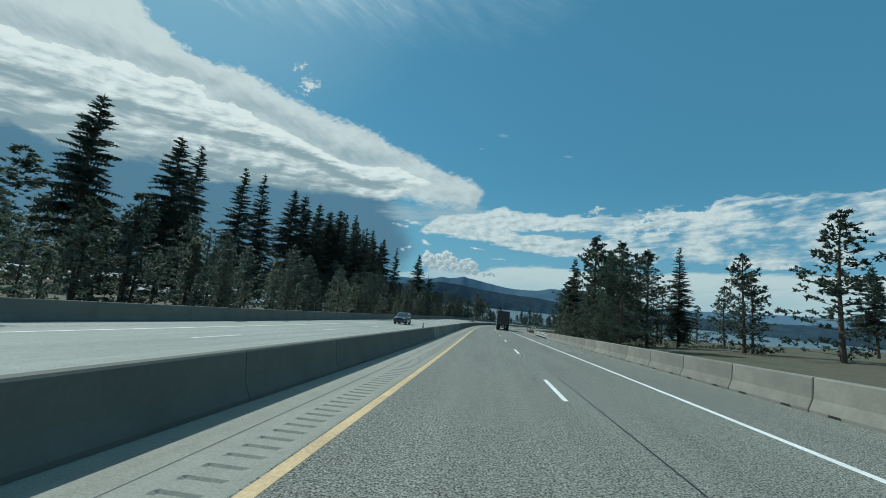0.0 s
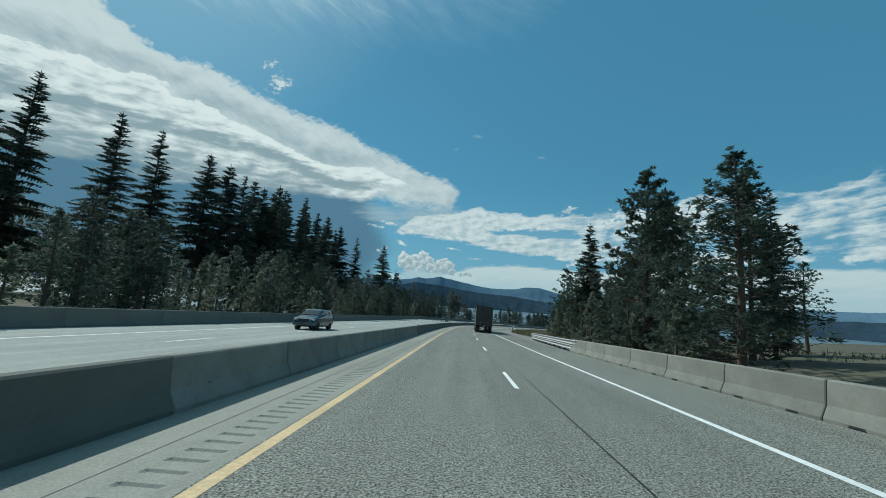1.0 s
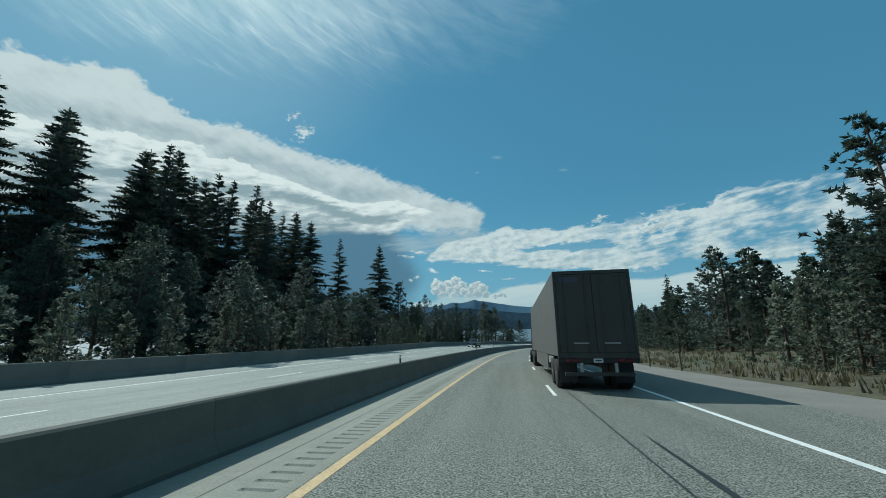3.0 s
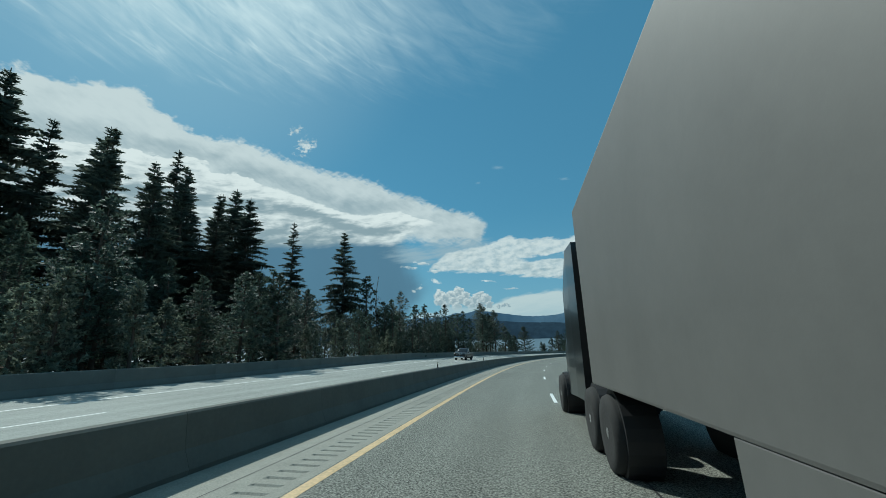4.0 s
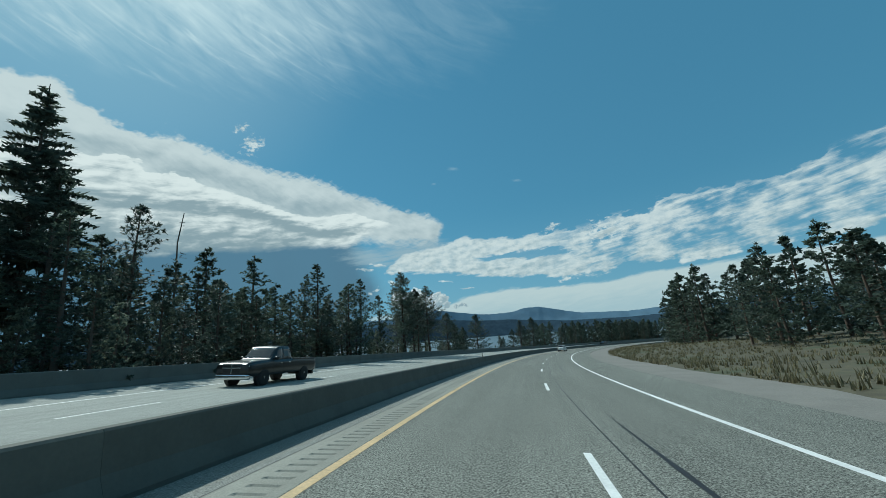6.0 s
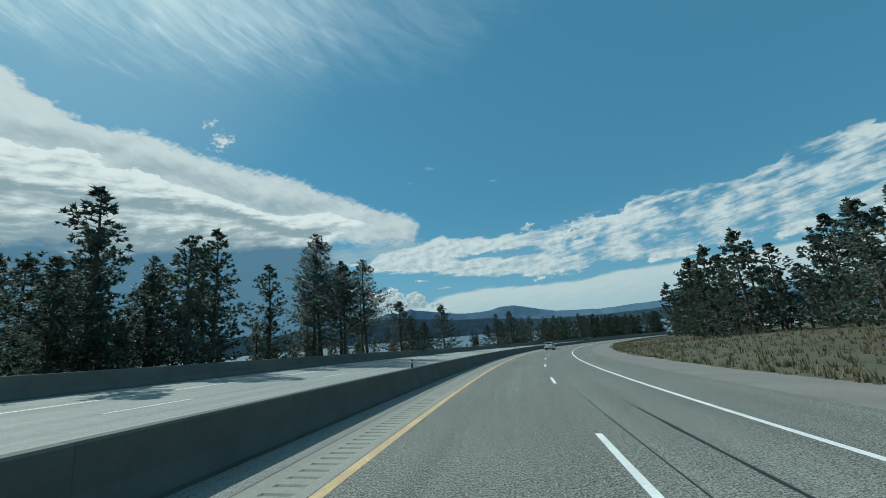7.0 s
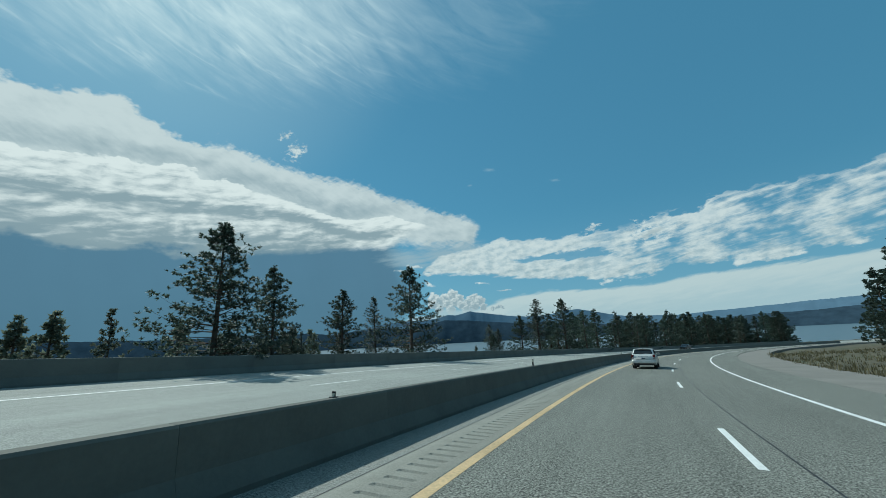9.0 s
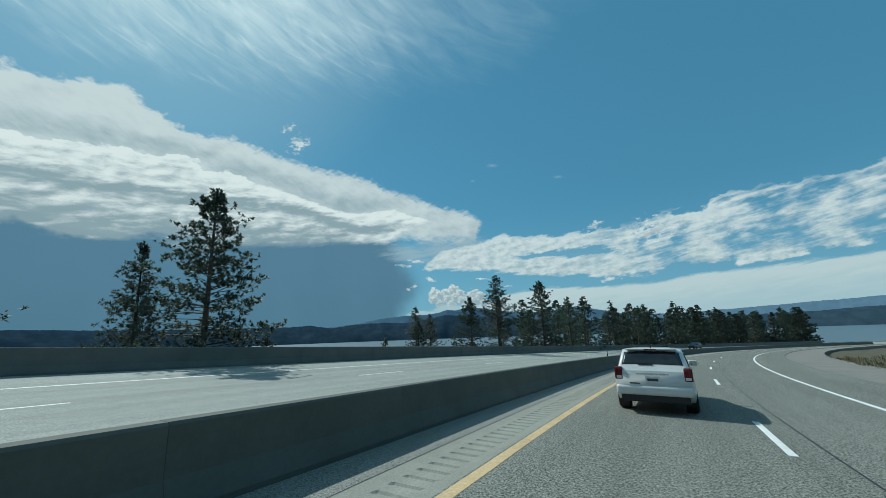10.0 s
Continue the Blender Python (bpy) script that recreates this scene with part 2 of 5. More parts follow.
        col = head(col, a0, e0, r, 0.09 * (e0 - 5.2) + 0.05)
    col = n.mix(times(foot, 0.72), col, (4.9, 5.9, 6.4))
    bg = n.node("ShaderNodeBackground", Strength=0.088)
    n.link(col, bg.inputs[0])
    out = n.node("ShaderNodeOutputWorld")
    n.link(bg.outputs[0], out.inputs[0])


build_world()
sun = new("sun", bpy.data.lights.new("sun", "SUN"))
sun.data.energy, sun.data.angle, sun.data.color = 3.4, radians(0.53), (1.0, 0.965, 0.92)
sa, se = radians(SUN_AZ), radians(SUN_EL)
sun.matrix_world = look((-math.sin(sa) * math.cos(se) * 300, math.cos(sa) * math.cos(se) * 300, math.sin(se) * 300), (0, 0, 0))


# ---- materials ----
def material(name, colour, rough=0.8, metal=0.0, grain=6.0, grain_amp=0.25, stain=0.4, stain_amp=0.25, bump=0.2, bump_scale=None, vary=0.0, specular=0.5, tint=None, island=False):
    """A surface with fine grain, broad stains, relief and, with vary, a change from object to object."""
    mat = bpy.data.materials.new(name)
    mat.use_nodes = True
    n = Nodes(mat.node_tree)
    co = n.node("ShaderNodeTexCoord").outputs["Object"] if not island else n.node("ShaderNodeNewGeometry").outputs["Position"]
    fine = n.noise(co, grain, 5.0, 0.65)
    broad = n.noise(co, stain, 4.0, 0.6)
    f = n.m("MULTIPLY", n.m("SUBTRACT", fine.outputs[0], 0.5), 2 * grain_amp)
    b = n.m("MULTIPLY", n.m("SUBTRACT", broad.outputs[0], 0.5), 2 * stain_amp)
    k = n.m("ADD", n.m("ADD", f, b), 1.0)
    if vary:
        rnd = n.node("ShaderNodeObjectInfo").outputs["Random"]
        k = n.m("MULTIPLY", k, n.m("ADD", n.m("MULTIPLY", rnd, 2 * vary), 1.0 - vary))
    comb = n.node("ShaderNodeCombineXYZ")
    for i in range(3):
        n.link(k, comb.inputs[i])
    col = n.mix(1.0, tuple(colour), comb.outputs[0], "MULTIPLY")
    if tint:
        col = n.mix(n.step(broad.outputs[0], 0.5, 0.72), col, tint)
    bs = n.node("ShaderNodeBsdfPrincipled", Roughness=rough, Metallic=metal)
    bs.inputs["Specular IOR Level"].default_value = specular
    n.link(col, bs.inputs["Base Color"])
    n.link(n.m("ADD", n.m("MULTIPLY", f, 0.25), rough, clamp=True), bs.inputs["Roughness"])
    if bump:
        bn = n.noise(co, bump_scale or grain, 5.0, 0.65)
        bp = n.node("ShaderNodeBump", Strength=bump, Distance=0.02)
        n.link(bn.outputs[0], bp.inputs["Height"])
        n.link(bp.outputs[0], bs.inputs["Normal"])
    out = n.node("ShaderNodeOutputMaterial")
    n.link(bs.outputs[0], out.inputs[0])
    return mat


def speckled_road(name, colour, grit):
    """Worn asphalt: light and dark stone chips, wheel-path streaks along the lane (u across, v along), patches."""
    mat = bpy.data.materials.new(name)
    mat.use_nodes = True
    n = Nodes(mat.node_tree)
    uv = n.node("ShaderNodeUVMap").outputs[0]
    sep = n.node("ShaderNodeSeparateXYZ")
    n.link(uv, sep.inputs[0])
    chips = n.noise(uv, 34.0, 3.0, 0.8)
    mid = n.noise(uv, 3.0, 4.0, 0.6)
    lane = n.node("ShaderNodeMapping")
    lane.inputs["Scale"].default_value = (1.0, 0.03, 1.0)
    n.link(uv, lane.inputs[0])
    streaks = n.noise(lane.outputs[0], 1.3, 4.0, 0.6)
    broad = n.noise(uv, 0.12, 3.0, 0.5)
    k = n.m("ADD", 1.0, n.m("MULTIPLY", n.m("SUBTRACT", chips.outputs[0], 0.5), grit))
    clumps = n.noise(uv, 11.0, 3.0, 0.7)
    k = n.m("ADD", k, n.m("MULTIPLY", n.m("SUBTRACT", clumps.outputs[0], 0.5), 0.22 * grit))
    k = n.m("ADD", k, n.m("MULTIPLY", n.m("SUBTRACT", mid.outputs[0], 0.5), 0.35))
    k = n.m("ADD", k, n.m("MULTIPLY", n.m("SUBTRACT", streaks.outputs[0], 0.5), 0.7))
    k = n.m("ADD", k, n.m("MULTIPLY", n.m("SUBTRACT", broad.outputs[0], 0.5), 0.35))
    comb = n.node("ShaderNodeCombineXYZ")
    for i in range(3):
        n.link(n.m("MAXIMUM", k, 0.15), comb.inputs[i])
    col = n.mix(1.0, tuple(colour), comb.outputs[0], "MULTIPLY")
    bs = n.node("ShaderNodeBsdfPrincipled", Roughness=0.85)
    bs.inputs["Specular IOR Level"].default_value = 0.3
    n.link(col, bs.inputs["Base Color"])
    bp = n.node("ShaderNodeBump", Strength=0.5, Distance=0.01)
    n.link(chips.outputs[0], bp.inputs["Height"])
    n.link(bp.outputs[0], bs.inputs["Normal"])
    out = n.node("ShaderNodeOutputMaterial")
    n.link(bs.outputs[0], out.inputs[0])
    return mat


def needle_material(name, colour, dry):
    mat = bpy.data.materials.new(name)
    mat.use_nodes = True
    n = Nodes(mat.node_tree)
    geo = n.node("ShaderNodeNewGeometry")
    rnd = n.node("ShaderNodeObjectInfo").outputs["Random"]
    isl = geo.outputs["Random Per Island"]
    k = n.m("MULTIPLY", n.m("ADD", n.m("MULTIPLY", isl, 0.9), 0.55), n.m("ADD", n.m("MULTIPLY", rnd, 0.5), 0.75))
    comb = n.node("ShaderNodeCombineXYZ")
    for i in range(3):
        n.link(k, comb.inputs[i])
    col = n.mix(n.m("MULTIPLY", n.step(isl, 0.8, 1.0), 0.5), tuple(colour), tuple(dry))
    col = n.mix(1.0, col, comb.outputs[0], "MULTIPLY")
    bs = n.node("ShaderNodeBsdfPrincipled", Roughness=0.55)
    bs.inputs["Specular IOR Level"].default_value = 0.4
    n.link(col, bs.inputs["Base Color"])
    tr = n.node("ShaderNodeBsdfTranslucent")
    n.link(col, tr.inputs[0])
    mx = n.node("ShaderNodeMixShader", Fac=0.42)
    n.link(bs.outputs[0], mx.inputs[1])
    n.link(tr.outputs[0], mx.inputs[2])
    out = n.node("ShaderNodeOutputMaterial")
    n.link(mx.outputs[0], out.inputs[0])
    return mat


ASPHALT = speckled_road("asphalt", (0.172, 0.177, 0.155), 8.0)
OLD_ASPHALT = speckled_road("old_asphalt", (0.285, 0.297, 0.272), 3.0)
SHOULDER = speckled_road("shoulder_asphalt", (0.275, 0.272, 0.235), 1.2)
VERGE = speckled_road("gritty_shoulder", (0.215, 0.22, 0.20), 4.0)
TAR = material("tar", (0.02, 0.02, 0.022), 0.6, grain=20, bump=0.1)
YELLOW = material("yellow_paint", (0.56, 0.40, 0.215), 0.7, grain=20, grain_amp=0.6, stain=1.2, stain_amp=0.4, bump=0.2)
WHITE = material("white_paint", (0.74, 0.75, 0.73), 0.7, grain=14, grain_amp=0.3, stain=1.2, stain_amp=0.25, bump=0.2)
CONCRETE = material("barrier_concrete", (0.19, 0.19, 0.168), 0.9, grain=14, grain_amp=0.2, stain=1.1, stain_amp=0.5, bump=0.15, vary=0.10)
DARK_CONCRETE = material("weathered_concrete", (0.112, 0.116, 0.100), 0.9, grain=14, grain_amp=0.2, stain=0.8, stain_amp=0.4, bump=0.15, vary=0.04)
GREY_CONCRETE = material("outer_concrete", (0.135, 0.14, 0.124), 0.9, grain=14, grain_amp=0.16, stain=0.7, stain_amp=0.35, bump=0.15, vary=0.05)
GRASS = material("dry_grass", (0.088, 0.080, 0.050), 0.95, grain=2.2, grain_amp=0.9, stain=0.14, stain_amp=0.7, bump=0.9, tint=(0.045, 0.06, 0.03))
STRAW = needle_material("dry_grass_blades", (0.15, 0.135, 0.075), (0.22, 0.19, 0.11))
GRAVEL = material("gravel", (0.21, 0.20, 0.18), 0.95, grain=18, grain_amp=0.5, stain=0.5, stain_amp=0.3, bump=0.6)
BARK = material("bark", (0.085, 0.065, 0.05), 0.95, grain=9, grain_amp=0.5, stain=1.0, stain_amp=0.3, bump=0.7, vary=0.2)
FIR = needle_material("fir_needles", (0.098, 0.122, 0.098), (0.12, 0.125, 0.09))
PINE = needle_material("pine_needles", (0.078, 0.110, 0.086), (0.10, 0.118, 0.082))
SHRUB = needle_material("thicket_needles", (0.165, 0.195, 0.145), (0.24, 0.225, 0.17))
# The blue of distant haze is put into both hill colours below.
HAZED_FOREST = material("hazed_forest", (0.036, 0.060, 0.084), 1.0, grain=0.02, grain_amp=0.5, stain=0.003, stain_amp=0.4, bump=0.0, specular=0.0)
HAZED_HILL = material("hazed_hill", (0.115, 0.19, 0.26), 1.0, grain=0.01, grain_amp=0.2, stain=0.002, stain_amp=0.15, bump=0.0, specular=0.0)
STEEL = material("galvanised_steel", (0.40, 0.41, 0.41), 0.55, metal=0.6, grain=10, grain_amp=0.15, stain=1.0, bump=0.05)
WOOD = material("post_wood", (0.16, 0.12, 0.085), 0.9, grain=12, grain_amp=0.4, bump=0.4)


# ---- road geometry ----
GRADE = radians(-2.6)
KNOTS = (-20, 20, 80, 140, 200, 260, 320, 400, 460, 700)
BEND = (-0.00167, -0.00036, 0.00092, 0.00241, 0.00244, 0.00318, 0.00393, 0.00467, 0.0040, 0.0010)
BANK = (-4.21, -2.74, -0.07, 4.07, 5.08, 3.59, 1.42, -0.37, 0, 0)
LEFT_KNOTS = (-40, 30, 85, 115, 150, 200, 260, 320, 400, 700)
LEFT_BANK = (-3.0, -1.8, 0.15, 2.1, 5.6, 6.8, 6.5, 5.5, 4.0, 2.0)
STEPS = np.arange(-60, 640.1, 1.0)
_th = np.cumsum(np.interp(STEPS, KNOTS, BEND))
_th -= np.interp(0, STEPS, _th)
_px, _py = np.cumsum(np.sin(_th)), np.cumsum(np.cos(_th))
_px -= np.interp(0, STEPS, _px)
_py -= np.interp(0, STEPS, _py)
GC, GS = math.cos(GRADE), math.sin(GRADE)


def heading(s):
    """The road's heading at s metres, radians to the right of +y."""
    return float(np.interp(s, STEPS, _th))


def tip(x, y, z):
    """Lays the sloping road plane into the level world."""
    return Vector((x, y * GC - z * GS, y * GS + z * GC))


def surface(s, la):
    """Height of the road's surface over its plane, la metres right of the yellow line."""
    if la > -2.2:
        return -float(np.interp(s, KNOTS, BANK)) * 0.01 * la
    z0 = float(np.interp(s, KNOTS, BANK)) * 0.022
    k = min(1.0, (-la - 2.2) / 6.5)
    return (1 - k) * (z0 + float(np.interp(s, LEFT_KNOTS, LEFT_BANK)) * 0.01 * (-la - 2.2)) + k * float(np.interp(s, LEFT_KNOTS, LEFT_BANK)) * 0.01 * -la


def at(s, la, up=0.0):
    """The place s metres along the road and la metres right of its yellow line."""
    th = heading(s)
    x = float(np.interp(s, STEPS, _px)) + math.cos(th) * la
    y = float(np.interp(s, STEPS, _py)) - math.sin(th) * la
    return tip(x, y, surface(s, la) + up)


def stand(s, la, turn=0.0, up=0.0):
    """The pose of a thing that stands on the road there and faces along it (+y)."""
    a, b = at(s, la, up), at(s + 2.0, la, up)
    c = at(s, la + 0.5, up)
    fwd, side = (b - a).normalized(), (c - a).normalized()
    top = side.cross(fwd).normalized()
    side = fwd.cross(top)
    m = Matrix((side, fwd, top)).transposed().to_4x4()
    return Matrix.Translation(a) @ m @ pose(0, 0, 0, 0, 0, turn)


def mesh(name, verts, faces, mats, uvs=None, smooth=False):
    me = bpy.data.meshes.new(name)
    me.from_pydata([tuple(v) for v in verts], [], faces)
    for m in (mats if isinstance(mats, (list, tuple)) else [mats]):
        me.materials.append(m)
    if uvs is not None:
        layer = me.uv_layers.new(name="UVMap")
        idx = np.empty(len(me.loops), dtype=np.int32)
        me.loops.foreach_get("vertex_index", idx)
        layer.data.foreach_set("uv", np.asarray(uvs, dtype=np.float32)[idx].ravel())
    if smooth:
        me.polygons.foreach_set("use_smooth", [True] * len(me.polygons))
    me.update()
    return me


def part(name, bm, mat, parent=None, label="", smooth=False):
    me = bpy.data.meshes.new(name)
    bm.to_mesh(me)
    bm.free()
    me.materials.append(mat)
    if smooth:
        me.polygons.foreach_set("use_smooth", [True] * len(me.polygons))
    ob = new(name, me)
    ob.parent = parent
    return tagged(ob, label)


def ribbon(name, lo, hi, las, up, mat, step=2.0, thick=0.0, us=None):
    """A strip of road from s=lo to s=hi with edges at the offsets las."""
    count = max(1, int(round((hi - lo) / step)))
    verts, faces, uvs = [], [], []
    w = len(las)
    for i in range(count + 1):
        s = lo + (hi - lo) * i / count
        for la in las:
            verts.append(at(s, la, up))
            uvs.append((la, s))
    for i in range(count):
        for j in range(w - 1):
            a = i * w + j
            faces.append((a, a + 1, a + w + 1, a + w))
    if thick:
        base = len(verts)
        for i in range(count + 1):
            s = lo + (hi - lo) * i / count
            for la in (las[0], las[-1]):
                verts.append(at(s, la, up - thick))
                uvs.append((la, s))
        for i in range(count):
            for j, k in ((0, 0), (w - 1, 1)):
                a, b = i * w + j, base + i * 2 + k
                quad = (a, a + w, b + 2, b)
                faces.append(quad if k == 0 else quad[::-1])
    return new(name, mesh(name, verts, faces, mat, uvs))


LO, HI = -55, 560
# ---- setting ----
road = tagged(ribbon("road", LO, HI, (-0.12, 1.8, 3.67, 5.2, 6.95, 9.6), 0.0, ASPHALT, 2.0, 0.25), "grey worn asphalt carriageway of a motorway", "road", kind="structure")
shoulder_inner = tagged(ribbon("shoulder_inner", LO, 141, (-2.10, -1.06), 0.0, SHOULDER, 2.0, 0.2), "smooth pale asphalt shoulder beside the median barrier", "road shoulder", kind="structure")
shoulder_gritty = tagged(ribbon("shoulder_gritty", 141, HI, (-2.10, -1.06), 0.0, VERGE, 2.0, 0.2), "gritty grey asphalt shoulder beside the median barrier", "road shoulder", kind="structure")
shoulder_strip = tagged(ribbon("shoulder_strip", LO, HI, (-1.06, -0.76), 0.0, SHOULDER, 2.0, 0.2), "smooth pale strip along the rumble grooves", "road shoulder", kind="structure")
shoulder_edge = tagged(ribbon("shoulder_edge", LO, HI, (-0.30, -0.12), 0.0, SHOULDER, 2.0, 0.2), "pale asphalt strip under the yellow line", "road shoulder", kind="structure")
road_far = tagged(ribbon("road_opposite", LO, HI, (-17.5, -16.0, -13.2, -9.5, -5.8, -4.0, -2.25), 0.0, OLD_ASPHALT, 2.0, 0.25), "pale sunlit asphalt of the opposite carriageway", "road", kind="structure")


def rumble(lo, hi):
    """Milled grooves across the shoulder, 0.3 m apart."""
    verts, faces, uvs = [], [], []
    s, rows = lo, []
    while s < hi:
        rows += [(s, 0.0), (s + 0.15, 0.0), (s + 0.16, -0.022), (s + 0.23, -0.022), (s + 0.26, 0.0)]
        s += 0.30
    for s, dz in rows:
        for la, f in ((-0.76, 0), (-0.72, 1), (-0.36, 1), (-0.30, 0)):
            verts.append(at(s, la, dz * f))
            uvs.append((la, s))
    for i in range(len(rows) - 1):
        for j in range(3):
            a = i * 4 + j
            faces.append((a, a + 1, a + 5, a + 4))
    return new("rumble_strip", mesh("rumble_strip", verts, faces, SHOULDER, uvs))


tagged(rumble(-10, 330), "milled rumble strip grooves in the pale shoulder", "rumble strip", kind="structure")
tagged(ribbon("rumble_strip_far", 330, HI, (-0.76, -0.30), 0.0, SHOULDER), "pale shoulder asphalt", "road shoulder", kind="structure")
tagged(ribbon("yellow_line", LO, HI, (-0.085, 0.085), 0.004, YELLOW), "worn yellow edge line on asphalt", "road marking", kind="structure")
tagged(ribbon("edge_line", LO, HI, (6.72, 6.87), 0.004, WHITE), "white edge line on asphalt", "road marking", kind="structure")
tagged(ribbon("edge_line_opposite", LO, HI, (-13.28, -13.12), 0.004, WHITE), "white edge line on the opposite carriageway", "road marking", kind="structure")
tagged(ribbon("tar_seam", LO, HI, (4.17, 4.20), 0.003, TAR), "dark tar seam along the lane", "road seam", kind="structure")
tagged(ribbon("shoulder_seam", LO, HI, (-1.06, -1.045), 0.003, TAR), "dark seam in the shoulder", "road seam", kind="structure")

for k in range(-5, 46):
    s = 8.83 + 12.19 * k
    ob = ribbon("lane_dash", s, s + 3.05, (3.61, 3.73), 0.004, WHITE, 1.0)
    ob.parent = road
    ob = ribbon("lane_dash", s + 5.0, s + 8.05, (-9.56, -9.44), 0.004, WHITE, 1.0)
    ob.parent = road_far


def barrier_mesh(length, height, foot, top, mat, chamfer):
    """Profile of a concrete safety barrier, drawn along +y, with bevelled ends."""
    prof = [(-foot, 0), (-foot, 0.075), (-foot + (foot - top) * 0.62, 0.33), (-top - 0.02, height - 0.03), (-top + 0.01, height), (top - 0.01, height), (top + 0.02, height - 0.03), (foot - (foot - top) * 0.62, 0.33), (foot, 0.075), (foot, 0)]
    rows = [(-length / 2, chamfer * 0.7), (-length / 2 + chamfer, 0.0), (0, 0.0), (length / 2 - chamfer, 0.0), (length / 2, chamfer * 0.7)]
    verts, faces = [], []
    w = len(prof)
    for y, ins in rows:
        for x, z in prof:
            verts.append((x - math.copysign(ins, x), y, max(0, z - (ins if z > 0.5 else 0))))
    for i in range(len(rows) - 1):
        for j in range(w - 1):
            a = i * w + j
            faces.append((a, a + w, a + w + 1, a + 1))
    faces.append(tuple(range(w)))
    faces.append(tuple(range((len(rows) - 1) * w, len(rows) * w))[::-1])
    return mesh("concrete_barrier", verts, faces, mat)


def barrier_run(lo, hi, la, length, gap, height, label, group, foot=0.29, top=0.10, up=-0.01, name="concrete_barrier", holes=None, mat=CONCRETE, chamfer=0.02):
    me = barrier_mesh(length - gap, height, foot, top, mat, chamfer)
    s = lo + length / 2
    scale = 1.0
    while s < hi:
        ob = new(name, me)
        a, b = at(s - length / 2, la), at(s + length / 2, la)
        m = stand(s, la, 0, up)
        ob.matrix_world = m @ Matrix.Diagonal((1, (b - a).length / length, 1, 1))
        tagged(ob, label, "barrier", group)
        if holes:
            data, x, z = holes
            for y in (-length * 0.27, length * 0.27):
                hole = new(data.name.split(".")[0], data)
                hole.parent = ob
                hole.matrix_basis = pose(x, y, z)
        s += length


def plug():
    """Dark lifting pocket in a barrier's face."""
    verts = [(0.004 * k, 0.05 * math.cos(i * math.pi / 5), 0.035 * math.sin(i * math.pi / 5)) for k in (0, 1) for i in range(10)]
    faces = [tuple(range(10, 20))] + [(i, (i + 1) % 10, 10 + (i + 1) % 10, 10 + i) for i in range(10)]
    return mesh("lifting_hole", verts, faces, TAR)


def slot():
    """Dark drain notch at a barrier's foot."""
    verts = [(-0.004 * k, y, z) for k in (0, 1) for y, z in ((-0.17, 0), (0.17, 0), (0.14, 0.055), (-0.14, 0.055))]
    return mesh("drain_slot", verts, [(4, 7, 6, 5), (0, 1, 5, 4), (1, 2, 6, 5), (2, 3, 7, 6), (3, 0, 4, 7)], TAR)


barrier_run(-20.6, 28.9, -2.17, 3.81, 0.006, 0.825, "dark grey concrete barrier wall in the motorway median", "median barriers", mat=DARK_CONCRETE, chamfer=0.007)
barrier_run(28.93, 59.4, -2.17, 3.81, 0.03, 0.825, "stained grey precast concrete barrier in the motorway median", "median barriers", holes=(plug(), 0.176, 0.30))
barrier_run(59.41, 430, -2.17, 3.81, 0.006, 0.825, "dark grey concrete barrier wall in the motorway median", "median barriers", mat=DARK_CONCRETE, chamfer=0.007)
barrier_run(-20, 430, -17.2, 6.1, 0.008, 0.95, "grey concrete barrier along the outer edge of the opposite carriageway", "outer barriers", foot=0.25, top=0.09, mat=GREY_CONCRETE, chamfer=0.008)
barrier_run(-20, 49, 9.9, 3.05, 0.03, 0.83, "pale sunlit precast concrete barrier at the road edge", "roadside barriers", holes=(slot(), -0.291, 0.012))


# ---- land, lake and hills ----
LAKE_Z = -46.0


def road_coords(x, y):
    """s and la of places given in the level world (nearest point of the road)."""
    x, y = np.asarray(x), np.asarray(y)
    best = np.full(x.shape, 1e18)
    si, la = np.zeros(x.shape), np.zeros(x.shape)
    for i in range(0, len(STEPS), 4):
        dx, dy = x - _px[i], y - _py[i]
        d = dx * dx + dy * dy
        hit = d < best
        best[hit] = d[hit]
        si[hit] = STEPS[i] + (dx * math.sin(_th[i]) + dy * math.cos(_th[i]))[hit]
        la[hit] = (dx * math.cos(_th[i]) - dy * math.sin(_th[i]))[hit]
    far = np.sqrt(best)
    la = np.where(np.abs(la) > 1, np.sign(la) * np.maximum(np.abs(la), far * 0.7), far)
    return np.clip(si, -60, 640), la


def land_height(x, y):
    s, la = road_coords(x, y)
    lb, rb = np.interp(s, LEFT_KNOTS, LEFT_BANK) * 0.01, np.interp(s, KNOTS, BANK) * 0.01
    plane = np.interp(s, STEPS, _py) * GS
    left = np.maximum(-la - 18.0, 0)
    right = np.maximum(la - 10.2, 0)
    fall = np.interp(s, (60, 150, 200, 300), (-0.02, 0.05, 0.26, 0.30))
    h = plane - 0.22 - 0.7 * np.clip(np.minimum(la + 18.5, 11.5 - la) / 1.5, 0, 1)
    h = np.where(la < 0, h + lb * np.minimum(-la, 18.0) - fall * left - 0.0004 * np.maximum(left - 60, 0) ** 1.6, h - rb * np.minimum(la, 10.2) + 0.05 * np.minimum(right, 120) + 0.01 * np.maximum(right - 120, 0))
    wob = np.sin(x * 0.09 + 1.3) * np.cos(y * 0.075) * 0.35 + np.sin(x * 0.31) * np.sin(y * 0.27 + 2) * 0.12
    h = h + wob * np.clip((np.abs(la + 3.5) - 14.5) / 6, 0, 1)
    return np.maximum(h, LAKE_Z - 6.0 + 0 * h)


